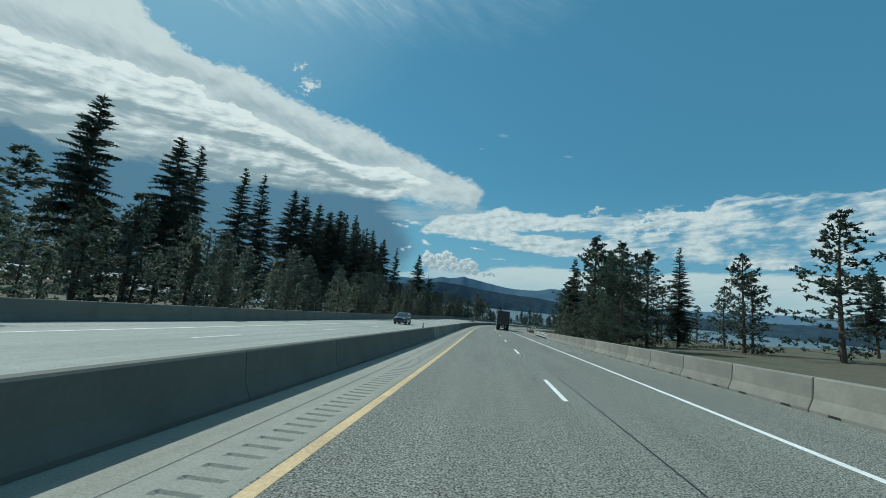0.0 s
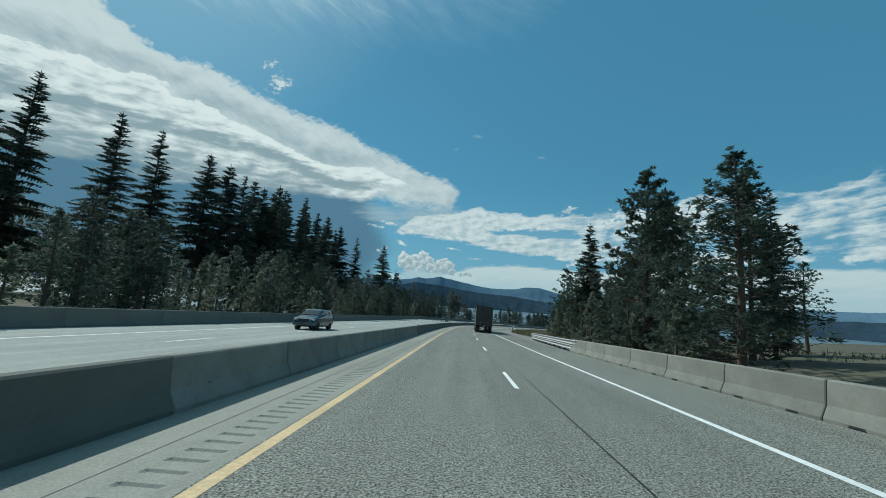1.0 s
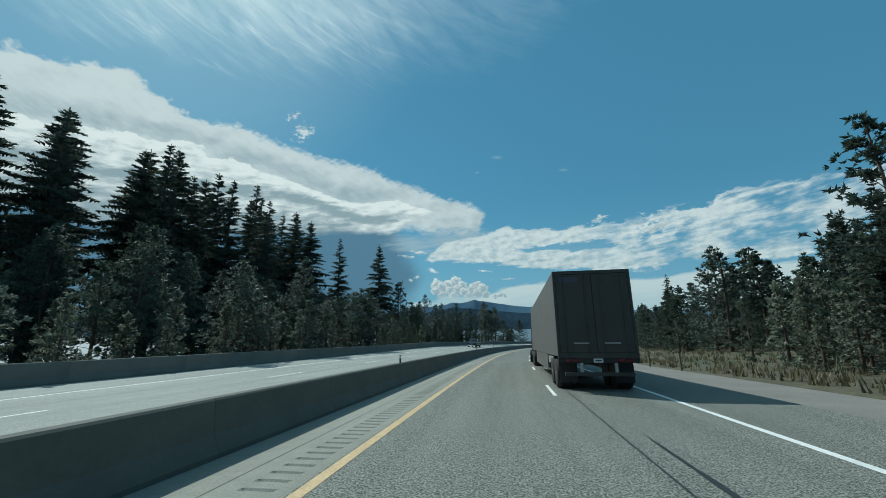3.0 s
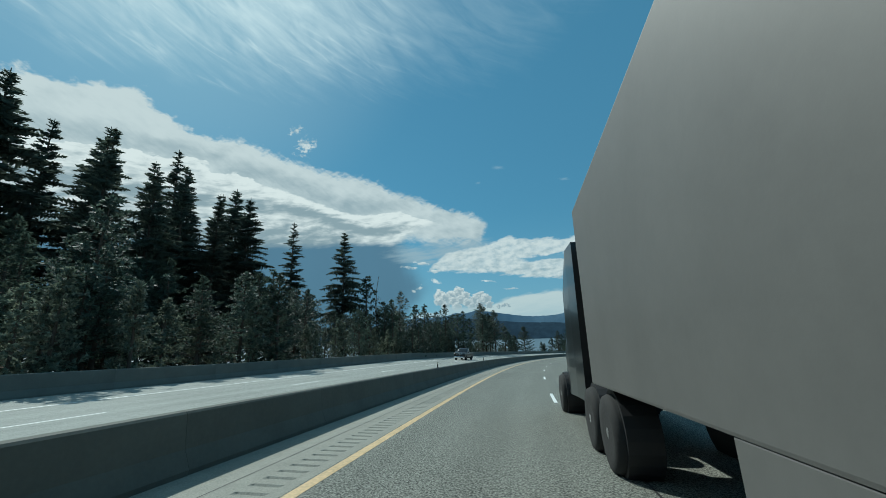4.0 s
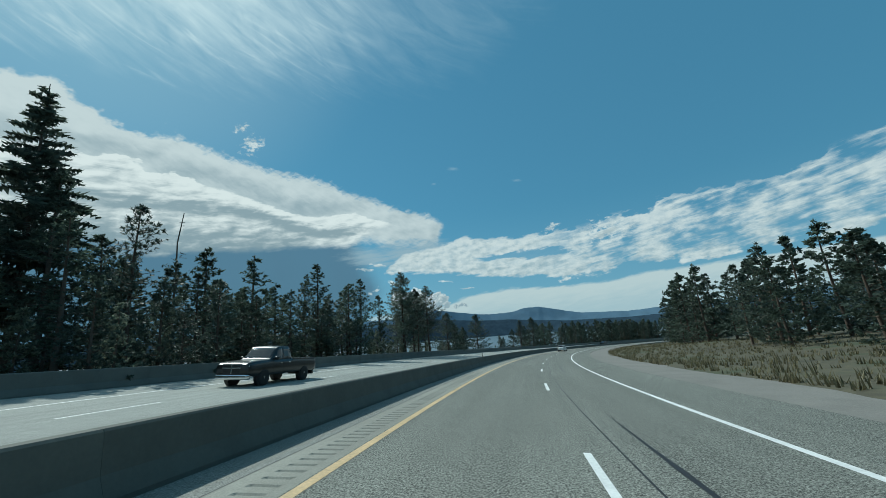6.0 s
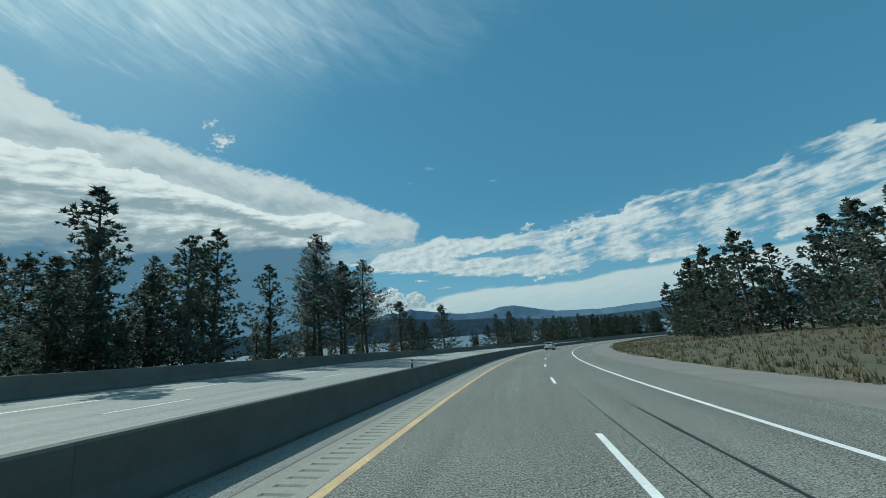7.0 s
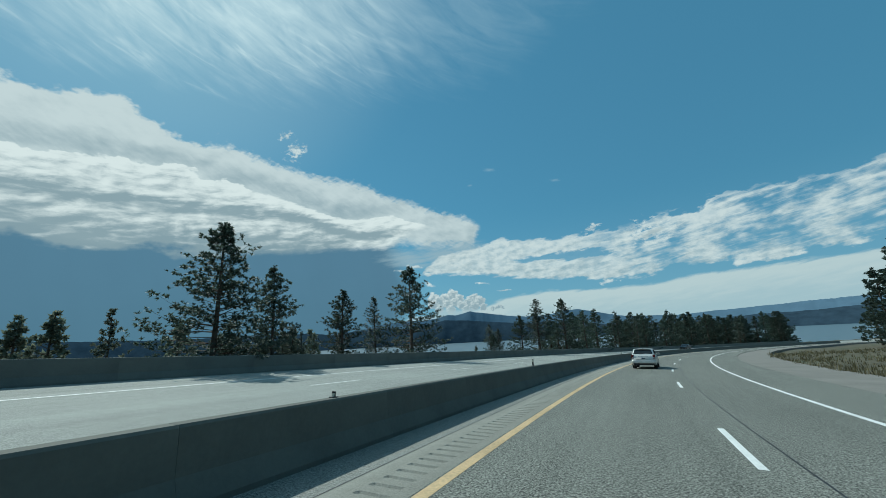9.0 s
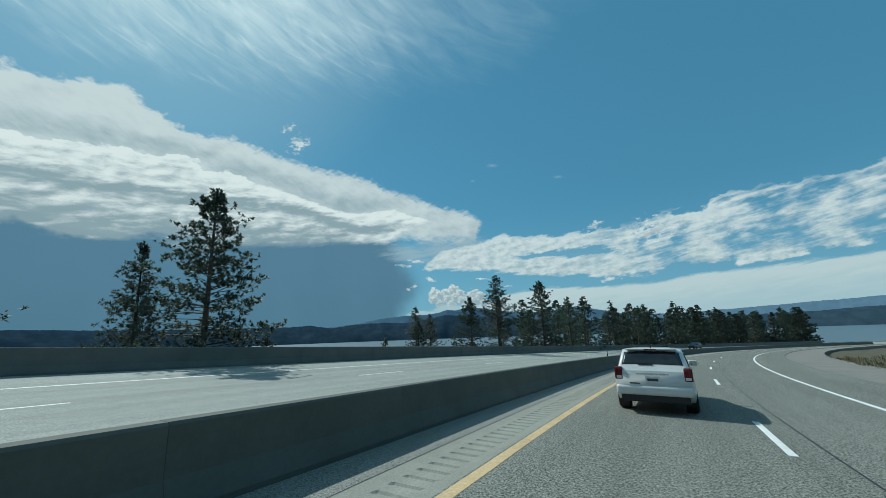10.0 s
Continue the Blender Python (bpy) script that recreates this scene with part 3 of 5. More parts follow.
def build_land():
    # spacing grows with distance, one sheet out to the horizon
    def axis(lo, hi, fine, mid):
        a = list(np.arange(lo, hi, fine))
        step = fine
        while a[-1] < mid:
            step *= 1.22
            a.append(a[-1] + step)
        step = fine
        while a[0] > -mid:
            step *= 1.22
            a.insert(0, a[0] - step)
        return np.array(a)
    xs, ys = axis(-90, 170, 3.0, 4700), axis(-60, 420, 3.0, 4700)
    gx, gy = np.meshgrid(xs, ys)
    gz = land_height(gx, gy)
    w = len(xs)
    verts = np.stack([gx.ravel(), gy.ravel(), gz.ravel()], 1)
    faces = [(j * w + i, j * w + i + 1, (j + 1) * w + i + 1, (j + 1) * w + i) for j in range(len(ys) - 1) for i in range(w - 1)]
    return new("ground", mesh("ground", verts, faces, GRASS, smooth=True))


tagged(build_land(), "rough dry grass and soil falling away to a lake", "ground", kind="structure")


def lake_material():
    mat = bpy.data.materials.new("lake_water")
    mat.use_nodes = True
    n = Nodes(mat.node_tree)
    co = n.node("ShaderNodeTexCoord").outputs["Object"]
    bs = n.node("ShaderNodeBsdfPrincipled", Roughness=0.42, IOR=1.33)
    bs.inputs["Base Color"].default_value = (0.10, 0.15, 0.18, 1)
    ripples = n.noise(co, 0.25, 5.0, 0.7)
    bp = n.node("ShaderNodeBump", Strength=0.5, Distance=0.12)
    n.link(ripples.outputs[0], bp.inputs["Height"])
    n.link(bp.outputs[0], bs.inputs["Normal"])
    out = n.node("ShaderNodeOutputMaterial")
    n.link(bs.outputs[0], out.inputs[0])
    return mat


lake = new("lake", mesh("lake", [(-4600, -1000, LAKE_Z), (4600, -1000, LAKE_Z), (4600, 4700, LAKE_Z), (-4600, 4700, LAKE_Z)], [(0, 1, 2, 3)], lake_material()))
tagged(lake, "pale calm lake water reflecting the sky", "lake", kind="structure")


def ridge(name, radius, depth, profile, mat, seed, rough, label):
    """A long hill on the far shore: front slope with spurs and gullies, its crest at the given elevations."""
    rng = random.Random(seed)
    az = np.arange(-75, 78, 0.16)
    crest = np.interp(az, [p[0] for p in profile], [p[1] for p in profile])
    tooth = [rng.uniform(-0.12, 0.12) for _ in az]
    verts, faces = [], []
    rows = 9
    for j in range(rows):
        f = j / (rows - 1)
        for i, a in enumerate(az):
            r = radius + depth * f
            top = math.tan(radians(crest[i])) * (radius + depth) - 5.0 - LAKE_Z
            wob = noise.noise((a * 0.25, seed, 0)) * 0.5 + noise.noise((a * 0.9, seed, 3)) * 0.28 + noise.noise((a * 3.1, seed, 6)) * 0.16 + (tooth[i] if j == rows - 1 else 0.0)
            gully = noise.noise((a * 0.7, f * 2.5, seed + 9)) * 0.10 * math.sin(math.pi * f)
            h = LAKE_Z - 3 + (top + rough * wob) * min(1, (f ** 0.85 + gully * (1 - f) * 1.6))
            rr = r + noise.noise((a * 0.35, seed + 4, f)) * depth * 0.08 * (1 - f)
            verts.append((-math.sin(radians(a)) * rr + 10, math.cos(radians(a)) * rr + 110, h))
    w = len(az)
    for j in range(rows - 1):
        for i in range(w - 1):
            p = j * w + i
            faces.append((p, p + w, p + w + 1, p + 1))
    return tagged(new(name, mesh(name, verts, faces, mat, smooth=True)), label, "hills", kind="structure")


# Haze comes from the hills' material colours, paler and bluer on the far range.
ridge("backdrop_near_hills", 3700, 250, [(-75, 2.0), (-40, 1.2), (-22, 0.7), (-14, 0.9), (-10.2, 1.25), (-6.2, 1.6), (-1.4, 1.85), (1.9, 2.1), (5.3, 2.55), (8.7, 2.75), (11, 2.2), (14, 1.85), (17.2, 1.9), (21.2, 1.85), (24.4, 1.4), (27.5, 1.85), (30, 1.7), (45, 1.7), (78, 2.4)], HAZED_FOREST, 5, 12, "dark forested hills across the lake, coloured blue-green for haze")
ridge("backdrop_far_hills", 4300, 300, [(-75, 2.6), (-40, 2.2), (-22, 1.5), (-16, 1.8), (-13.2, 2.5), (-10.2, 3.1), (-8.2, 3.1), (-6.3, 2.65), (-3, 2.6), (-1.4, 2.75), (1.9, 3.3), (4.0, 3.65), (4.9, 3.85), (6.0, 3.55), (7.0, 3.35), (8.2, 3.5), (9.5, 3.15), (11.3, 2.9), (14.6, 2.8), (18, 2.5), (21, 1.9), (30, 1.1), (78, 1.8)], HAZED_HILL, 11, 14, "mountains on the horizon, coloured pale blue for haze")


# ---- trees ----
class Soup:
    """Collects loose polygons for one mesh."""

    def __init__(self):
        self.v, self.f = [], []

    def tri(self, a, b, c):
        k = len(self.v)
        self.v += [a, b, c]
        self.f.append((k, k + 1, k + 2))

    def quad(self, a, b, c, d):
        k = len(self.v)
        self.v += [a, b, c, d]
        self.f.append((k, k + 1, k + 2, k + 3))

    def tube(self, pts, radii, sides=6):
        base = len(self.v)
        for p, r in zip(pts, radii):
            for i in range(sides):
                a = 2 * math.pi * i / sides
                self.v.append((p[0] + math.cos(a) * r, p[1] + math.sin(a) * r, p[2]))
        for j in range(len(pts) - 1):
            for i in range(sides):
                k = base + j * sides
                self.f.append((k + i, k + (i + 1) % sides, k + sides + (i + 1) % sides, k + sides + i))

    def stick(self, a, b, ra, rb):
        """A thin three-sided limb from a to b."""
        a, b = Vector(a), Vector(b)
        d = (b - a).normalized()
        u = d.orthogonal().normalized()
        w = d.cross(u)
        base = len(self.v)
        for p, r in ((a, ra), (b, rb)):
            for i in range(3):
                t = 2 * math.pi * i / 3
                self.v.append(tuple(p + (u * math.cos(t) + w * math.sin(t)) * r))
        for i in range(3):
            self.f.append((base + i, base + (i + 1) % 3, base + 3 + (i + 1) % 3, base + 3 + i))


def spray(crown, rng, p, d, length, width, droop):
    """A flat drooping fir bough: a spine with slanting side shoots."""
    side = Vector((-d.y, d.x, 0)).normalized()
    steps = max(3, int(length / 0.28))
    for i in range(steps):
        f0 = i / steps
        c = p + d * (length * f0) + Vector((0, 0, -droop * f0 * f0 * length))
        w = width * (0.35 + 0.65 * math.sin(math.pi * min(1, f0 * 0.9 + 0.25))) * rng.uniform(0.65, 1.2)
        for sg in (-1, 1):
            tipv = c + side * sg * w + d * (w * rng.uniform(0.5, 1.0)) + Vector((0, 0, rng.uniform(-0.22, 0.02) * w))
            b = c + d * (length / steps * rng.uniform(0.9, 1.5)) + Vector((0, 0, -0.02))
            crown.tri(tuple(c), tuple(tipv), tuple(b))
        hang = c + side * rng.uniform(-0.3, 0.3) * w + Vector((0, 0, -w * rng.uniform(0.35, 0.8)))
        crown.tri(tuple(c), tuple(c + d * (length / steps * 1.5)), tuple(hang))
        fan = c + d * (length / steps * 0.6) + side * rng.uniform(-0.8, 0.8) * w + Vector((0, 0, w * rng.uniform(-0.5, 0.35)))
        crown.tri(tuple(c), tuple(c + side * rng.uniform(-0.4, 0.4) * w + Vector((0, 0, -0.3 * w))), tuple(fan))
    e = p + d * length + Vector((0, 0, -droop * length))
    c = p + d * (length * 0.8) + Vector((0, 0, -droop * 0.64 * length))
    crown.tri(tuple(c + side * 0.12), tuple(c - side * 0.12), tuple(e + d * 0.2))


def fir(seed, height, spread, bare):
    """Tall dark fir: straight trunk, drooping whorled boughs, ragged outline."""
    rng = random.Random(seed)
    wood, crown = Soup(), Soup()
    n = 8
    lean = rng.uniform(-0.01, 0.01)
    pts = [(lean * height * (i / n), 0, height * i / n) for i in range(n + 1)]
    r0 = height * 0.013 + 0.03
    wood.tube(pts, [r0 * (1 - 0.95 * i / n) + 0.01 for i in range(n + 1)], 7)
    z = height * bare
    while z < height * 0.985:
        f = (z - height * bare) / (height * (1 - bare))
        reach = spread * (1 - f) ** 0.8 * min(1.0, 0.55 + f * 3.0) + 0.18
        for k in range(rng.randint(5, 7)):
            if rng.random() < 0.10:
                continue
            a = rng.uniform(0, 2 * math.pi)
            ln = reach * rng.uniform(0.55, 1.15)
            up = rng.uniform(-0.15, 0.12) + 0.35 * f
            d = Vector((math.cos(a), math.sin(a), up)).normalized()
            p = Vector((lean * z, 0, z + rng.uniform(-0.2, 0.2)))
            if ln > 1.2:
                wood.stick(p, p + d * ln * 0.6, 0.03, 0.01)
            spray(crown, rng, p + d * ln * 0.08, d, ln * 0.92, 0.26 + ln * 0.25, rng.uniform(0.12, 0.35))
        z += max(0.22, height * 0.018) * rng.uniform(0.7, 1.3)
    return wood, crown


def tuft(crown, rng, c, d, r, count, thin=0.30):
    """A brush of long needles at a shoot's end."""
    for i in range(count):
        v = Vector((rng.gauss(0, 1), rng.gauss(0, 1), rng.gauss(0.2, 1))) + d * 0.9
        v.normalize()
        o = v.orthogonal().normalized() * r * thin
        root = c + v * r * rng.uniform(-0.1, 0.35)
        e = root + v * r * rng.uniform(0.5, 0.95)
        crown.tri(tuple(root - o), tuple(root + o), tuple(e))


def pine(seed, height, spread, bare, whorl=0.42, size=0.27, ragged=0.35, needles=8, fill=0.25, thin=0.30, twigs=0.15, limbs=(3, 5)):
    """Open pine: a cone of upswept limbs with needle tufts and gaps of sky between them."""
    rng = random.Random(seed)
    wood, crown = Soup(), Soup()
    n = 9
    wx, wy = rng.uniform(-0.015, 0.015) * height, rng.uniform(-0.015, 0.015) * height
    pts = [(wx * math.sin(3 * i / n), wy * math.sin(2.3 * i / n), height * i / n) for i in range(n + 1)]
    r0 = height * 0.011 + 0.04
    wood.tube(pts, [r0 * (1 - 0.93 * (i / n)) + 0.012 for i in range(n + 1)], 7)

    def axis(z):
        f = min(0.999, max(0, z / height)) * n
        i = int(f)
        t = f - i
        return Vector((pts[i][0] * (1 - t) + pts[i + 1][0] * t, pts[i][1] * (1 - t) + pts[i + 1][1] * t, z))

    lop = [rng.uniform(1 - ragged, 1.0 + 0.3 * ragged) for _ in range(9)]
    z = height * bare
    while z < height * 0.99:
        f = (z - height * bare) / (height * (1 - bare))
        reach = spread * max(0.07, (1 - f) ** 0.72) * min(1, 0.7 + 2.2 * f)
        for k in range(rng.randint(*limbs)):
            a = rng.uniform(0, 2 * math.pi)
            ln = reach * rng.uniform(0.5, 1.1) * lop[int(a / 6.2832 * 8.99)]
            p = axis(z + rng.uniform(-0.15, 0.15))
            d = Vector((math.cos(a), math.sin(a), rng.uniform(-0.2, 0.15) + 0.55 * f)).normalized()
            mid = p + d * ln * 0.65
            e = mid + (d + Vector((0, 0, 0.55))).normalized() * ln * 0.4
            wood.stick(p, mid, 0.010 + 0.010 * ln, 0.013)
            if needles > 10:
                wood.stick(mid, e, 0.013, 0.006)
            tuft(crown, rng, e, d, size * rng.uniform(0.8, 1.2), needles + 2, thin)
            for q in range(int(1.5 + ln / fill)):
                t = 1.0 - 0.72 * rng.random() ** 1.4
                b = p.lerp(mid, t / 0.65) if t < 0.65 else mid.lerp(e, (t - 0.65) / 0.35)
                off = Vector((rng.uniform(-1, 1), rng.uniform(-1, 1), rng.uniform(-0.1, 0.75)))
                c = b + off * (0.10 + 0.17 * ln * rng.random())
                if rng.random() < twigs:
                    wood.stick(b, c, 0.008, 0.004)
                tuft(crown, rng, c, (d + off).normalized(), size * rng.uniform(0.7, 1.15), needles, thin)
        z += whorl * rng.uniform(0.6, 1.4) * (1.15 - 0.5 * f)
    tuft(crown, rng, Vector(pts[-1]), Vector((0, 0, 1)), size, 12)
    if bare > 0.2:
        for k in range(16):
            p = axis(rng.uniform(0.08, bare) * height)
            a = rng.uniform(0, 2 * math.pi)
            wood.stick(p, p + Vector((math.cos(a), math.sin(a), -0.1)) * spread * rng.uniform(0.2, 0.7), 0.018, 0.005)
    return wood, crown


def tree(name, soups, mat, label, category="tree"):
    """A tree's two meshes as a thing with trunk and crown, kept as a pattern to copy."""
    wood, crown = soups
    root = new(name)
    for nm, s, m in (("trunk", wood, BARK), ("crown", crown, mat)):
        ob = new(nm, mesh(nm, s.v, s.f, m, smooth=(nm == "trunk")))
        ob.parent = root
    return tagged(root, label, category)


FIRS = [fir(s, h, w, b) for s, h, w, b in ((1, 30, 6.0, 0.06), (2, 27, 5.4, 0.10), (3, 22, 5.2, 0.26))]
NEAR = dict(needles=15, fill=0.18, thin=0.14, twigs=0.08, limbs=(5, 7))
PINES = [pine(*p, **NEAR) for p in ((11, 14, 4.2, 0.20, 0.40, 0.23), (12, 12, 4.4, 0.05, 0.38, 0.22), (13, 9, 3.4, 0.04, 0.34, 0.20), (14, 15, 4.2, 0.36, 0.40, 0.24), (15, 6, 2.0, 0.03, 0.34, 0.19), (16, 13, 3.9, 0.12, 0.42, 0.24, 0.6))]
LEAN_FILL = dict(needles=8, fill=0.31, thin=0.22, twigs=0.05)
STAND = [pine(*p, **LEAN_FILL) for p in ((31, 14, 4.2, 0.20, 0.56, 0.31, 0.4), (32, 12, 4.2, 0.05, 0.52, 0.31, 0.4), (33, 9, 3.2, 0.04, 0.46, 0.28, 0.4), (34, 13, 4.0, 0.10, 0.56, 0.31, 0.6))]
# the stand further along the bend, with coarser tufts
COARSE = dict(needles=6, fill=0.42, thin=0.34, twigs=0.06)
AFAR = [pine(*p, **COARSE) for p in ((41, 14, 4.6, 0.12, 0.62, 0.40, 0.4), (42, 12, 4.4, 0.05, 0.60, 0.40, 0.5), (43, 10, 3.8, 0.04, 0.56, 0.36, 0.5))]
YOUNG = [pine(*p) for p in ((21, 5.0, 1.7, 0.02, 0.34, 0.24, 0.5, 7, 0.25, 0.3, 0.05), (22, 6.5, 1.9, 0.03, 0.38, 0.25, 0.5, 7, 0.25, 0.3, 0.05), (23, 4.0, 1.6, 0.02, 0.32, 0.22, 0.5, 7, 0.25, 0.3, 0.05))]
PATTERNS = {}


def plant(kind, i, place, height, rng, label, group="", width=1.0):
    """Plants a copy of a pattern so that it is height metres tall; shares the pattern's meshes."""
    soups, own, real = {"fir": (FIRS, FIR, (30, 27, 22)), "pine": (PINES, PINE, (14, 12, 9, 15, 6, 13)), "stand": (STAND, PINE, (14, 12, 9, 13)), "afar": (AFAR, PINE, (14, 12, 10)), "young": (YOUNG, SHRUB, (5, 6.5, 4))}[kind]
    key = (kind, i)
    k = height / real[i]
    wide = k * width * (1.2 if kind in ("pine", "stand", "afar") else 1.0)
    m = Matrix.Translation(place) @ pose(0, 0, 0, rng.uniform(-1.2, 1.2), rng.uniform(-1.2, 1.2), rng.uniform(0, 360)) @ Matrix.Diagonal((wide * rng.uniform(0.9, 1.1), wide * rng.uniform(0.9, 1.1), k, 1))
    if key not in PATTERNS:
        PATTERNS[key] = tree({"fir": "fir_tree", "pine": "pine_tree", "stand": "pine_tree", "afar": "pine_tree", "young": "young_pine_tree"}[kind], soups[i], own, label)
        ob = PATTERNS[key]
        ob.matrix_basis = m
    else:
        ob = copy_thing(PATTERNS[key], pose(0, 0, 0))
        ob.matrix_basis = m
    return tagged(ob, label, "tree", group)


def ground_at(x, y):
    return float(land_height(np.array([x]), np.array([y]))[0])


def at_land(s, la):
    p = at(s, la)
    return p.x, p.y, ground_at(p.x, p.y) - 0.1


rng = random.Random(4)
# single trees that stand out: distance along the road, offset, height of the top over the road plane, pattern, width
STRAIGHT = ((160, -31, 16.9, 1, 1), (161, -24.2, 13.7, 0, 1), (166, -23, 11.5, 1, 1), (172, -24, 12.5, 3, 1), (180.5, -22.4, 13.3, 0, 1), (186, -21, 11.5, 1, 1), (190, -24, 12.0, 3, 1), (194, -21, 11.0, 0, 1), (183, -26, 12.0, 0, 1))
SHORE = (
    (203.7, -18.7, 13.0, 3, 1.0), (209.2, -18.7, 14.5, 3, 1.05), (206, -20.5, 13.0, 0, 1.0), (200.5, -19.6, 15.7, 3, 1.0), (211.5, -20.5, 11.6, 3, 1.0), (198, -18.8, 12.5, 0, 1.0),
    (223.8, -20.6, 10.6, 1, 1.15), (227.5, -20.2, 8.2, 2, 1.1), (234.8, -21.0, 7.6, 2, 1.1), (242.9, -24.3, 8.5, 5, 0.9), (244.7, -20.8, 11.8, 1, 1.08), (265.2, -21.6, 6.2, 2, 1.0), (266.6, -20.9, 5.5, 2, 1.0), (264.2, -20.6, 4.6, 2, 0.95),
    (277.7, -18.8, 11.2, 0, 1.1), (273.5, -20.2, 8.0, 2, 1.15), (281, -20.5, 9.0, 5, 1.1), (289, -20, 7.5, 0, 1.1), (297, -21.8, 13.5, 1, 1.05), (253, -28, 3.4, 4, 1.0),
)
BEND_AHEAD = ((304, -20, 11.0), (313, -21, 12.0), (320, -19.5, 9.0), (328, -22, 12.5), (336, -20, 11.0), (345, -22, 12.5), (354, -20, 10.5), (364, -22, 13.0), (376, -21, 12.0), (390, -22, 12.0), (402, -20, 12), (416, -22, 12))


def plant_to(top, kind, i, s, la, label, group, width=1.0):
    """Plants a tree whose top stands that far over the road plane."""
    x, y, z = at_land(s, la)
    return plant(kind, i, (x, y, z), at(s, la).z - surface(s, la) + top - z, rng, label, group, width)


plant_to(28.5, "fir", 2, 162.3, -38.3, "tall dark fir tree with drooping boughs behind the barrier", "roadside trees")
for s, la, top, i, wide in STRAIGHT:
    plant_to(top, "stand", i, s, la, "dark green pine behind the motorway barrier", "roadside trees", wide)
for s, la, top, i, wide in SHORE:
    plant_to(top, "pine", i, s, la, "open-crowned ponderosa pine on the bank above the lake", "lakeside pines", wide)
for k, (s, la, top) in enumerate(BEND_AHEAD):
    plant_to(top, "stand", k % 4, s, la, "dark green pine beside the bend ahead", "pines along the bend")
# tall firs on the left slope
for s, la, top in ((112, -47, 30), (118, -52, 33), (126, -50, 31), (131, -58, 35), (138, -52, 31), (142, -59, 37), (147, -49, 29), (150, -56, 33), (120, -62, 35), (156.7, -47, 27.2), (106, -58, 34), (98, -56, 33), (90, -60, 34), (135, -66, 36), (80, -58, 32), (70, -62, 33), (60, -56, 30), (48, -60, 31), (123, -56, 31), (134, -53, 30), (145, -62, 35), (128, -44, 25), (139, -46, 26), (152, -62, 33), (114, -54, 31), (102, -50, 30)):
    x, y, z = at_land(s, la)
    plant("fir", rng.randint(0, 2), (x, y, z), at(s, la).z + top - z, rng, "tall dark fir tree in a dense stand", "fir stand")
# pines that close the stand on the outer side of the bend
for k in range(64):
    s = rng.uniform(96, 200)
    la = -20.0 - rng.random() * 22
    x, y, z = at_land(s, la)
    top = rng.uniform(8.5, 12.5) + max(0, (-la - 26) * 0.10)
    plant("stand", rng.choice((0, 0, 1, 3)), (x, y, z), at(s, la).z - surface(s, la) + top - z, rng, "dark green pine in the stand behind the barrier", "pine stand")
# young trees and saplings between the barrier and the firs
for k in range(210):
    s = rng.uniform(5, 196)
    la = -18.6 - abs(rng.gauss(0, 1)) * 8
    x, y, z = at_land(s, la)
    big = rng.random() < 0.30
    top = (rng.uniform(6, 9.0) if big else rng.uniform(3.2, 6.2)) * (1.0 if s < 150 else 0.75) + max(0, (-la - 22) * 0.14)
    if big:
        plant("stand", rng.choice((1, 2)), (x, y, z), top + 0.3, rng, "young dark green pine in the roadside thicket", "thicket")
    else:
        plant("young", rng.randint(0, 2), (x, y, z), top, rng, "grey-green sapling in the roadside thicket", "thicket")
# wood along the other side of the motorway
for k in range(120):
    s = rng.uniform(34, 360)
    la = 15.5 + abs(rng.gauss(0, 1)) * 13
    if s > 80:
        la += min(12, (s - 80) * 0.25)
    x, y, z = at_land(s, la)
    kind = "pine" if s < 62 and la < 27 else rng.choice(("stand", "stand", "fir")) if s < 150 else "afar"
    plant(kind, rng.choice((0, 1, 2)), (x, y, z), rng.uniform(8, 15), rng, "dark conifer in the wood along the motorway", "wood by the road edge")
# dense edge of that wood, down to the barrier
for k in range(34):
    s = rng.uniform(44, 104)
    la = rng.uniform(12.6, 16.5) + max(0.0, s - 62) * 0.16
    x, y, z = at_land(s, la)
    plant("young", rng.randint(0, 2), (x, y, z), rng.uniform(2.5, 5.5), rng, "dark bushy young pine at the edge of the wood", "undergrowth by the road edge")
for k in range(20):
    s, la = rng.uniform(84, 136), rng.uniform(24, 36)
    x, y, z = at_land(s, la)
    plant("afar", rng.randint(0, 2), (x, y, z), rng.uniform(7, 12), rng, "dark conifer in the wood along the motorway", "wood by the road edge")
# dark wood where the bend runs on ahead, thinner at its near end
for k in range(80):
    s = 294 + 150 * rng.random() ** 0.8
    la = -19.0 - rng.random() * (6 + (s - 294) * 0.20)
    x, y, z = at_land(s, la)
    top = rng.uniform(7.5, 11.5) + min(4.0, (s - 294) * 0.035)
    plant("afar", rng.randint(0, 2), (x, y, z), at(s, la).z - surface(s, la) + top - z, rng, "dark green pine in the wood along the bend ahead", "wood along the bend")
# low bushes on the bank above the lake
for k in range(78):
    s = rng.uniform(196, 312)
    la = -18.2 - rng.random() * 9
    x, y, z = at_land(s, la)
    if s > 240 and k % 3:
        continue
    low = 1.0 if s < 240 else 0.45
    plant("young", rng.randint(0, 2), (x, y, z), rng.uniform(1.8, 3.4) * low + (-la - 17) * 0.27, rng, "small grey-green bushy sapling on the bank above the lake", "bank saplings")


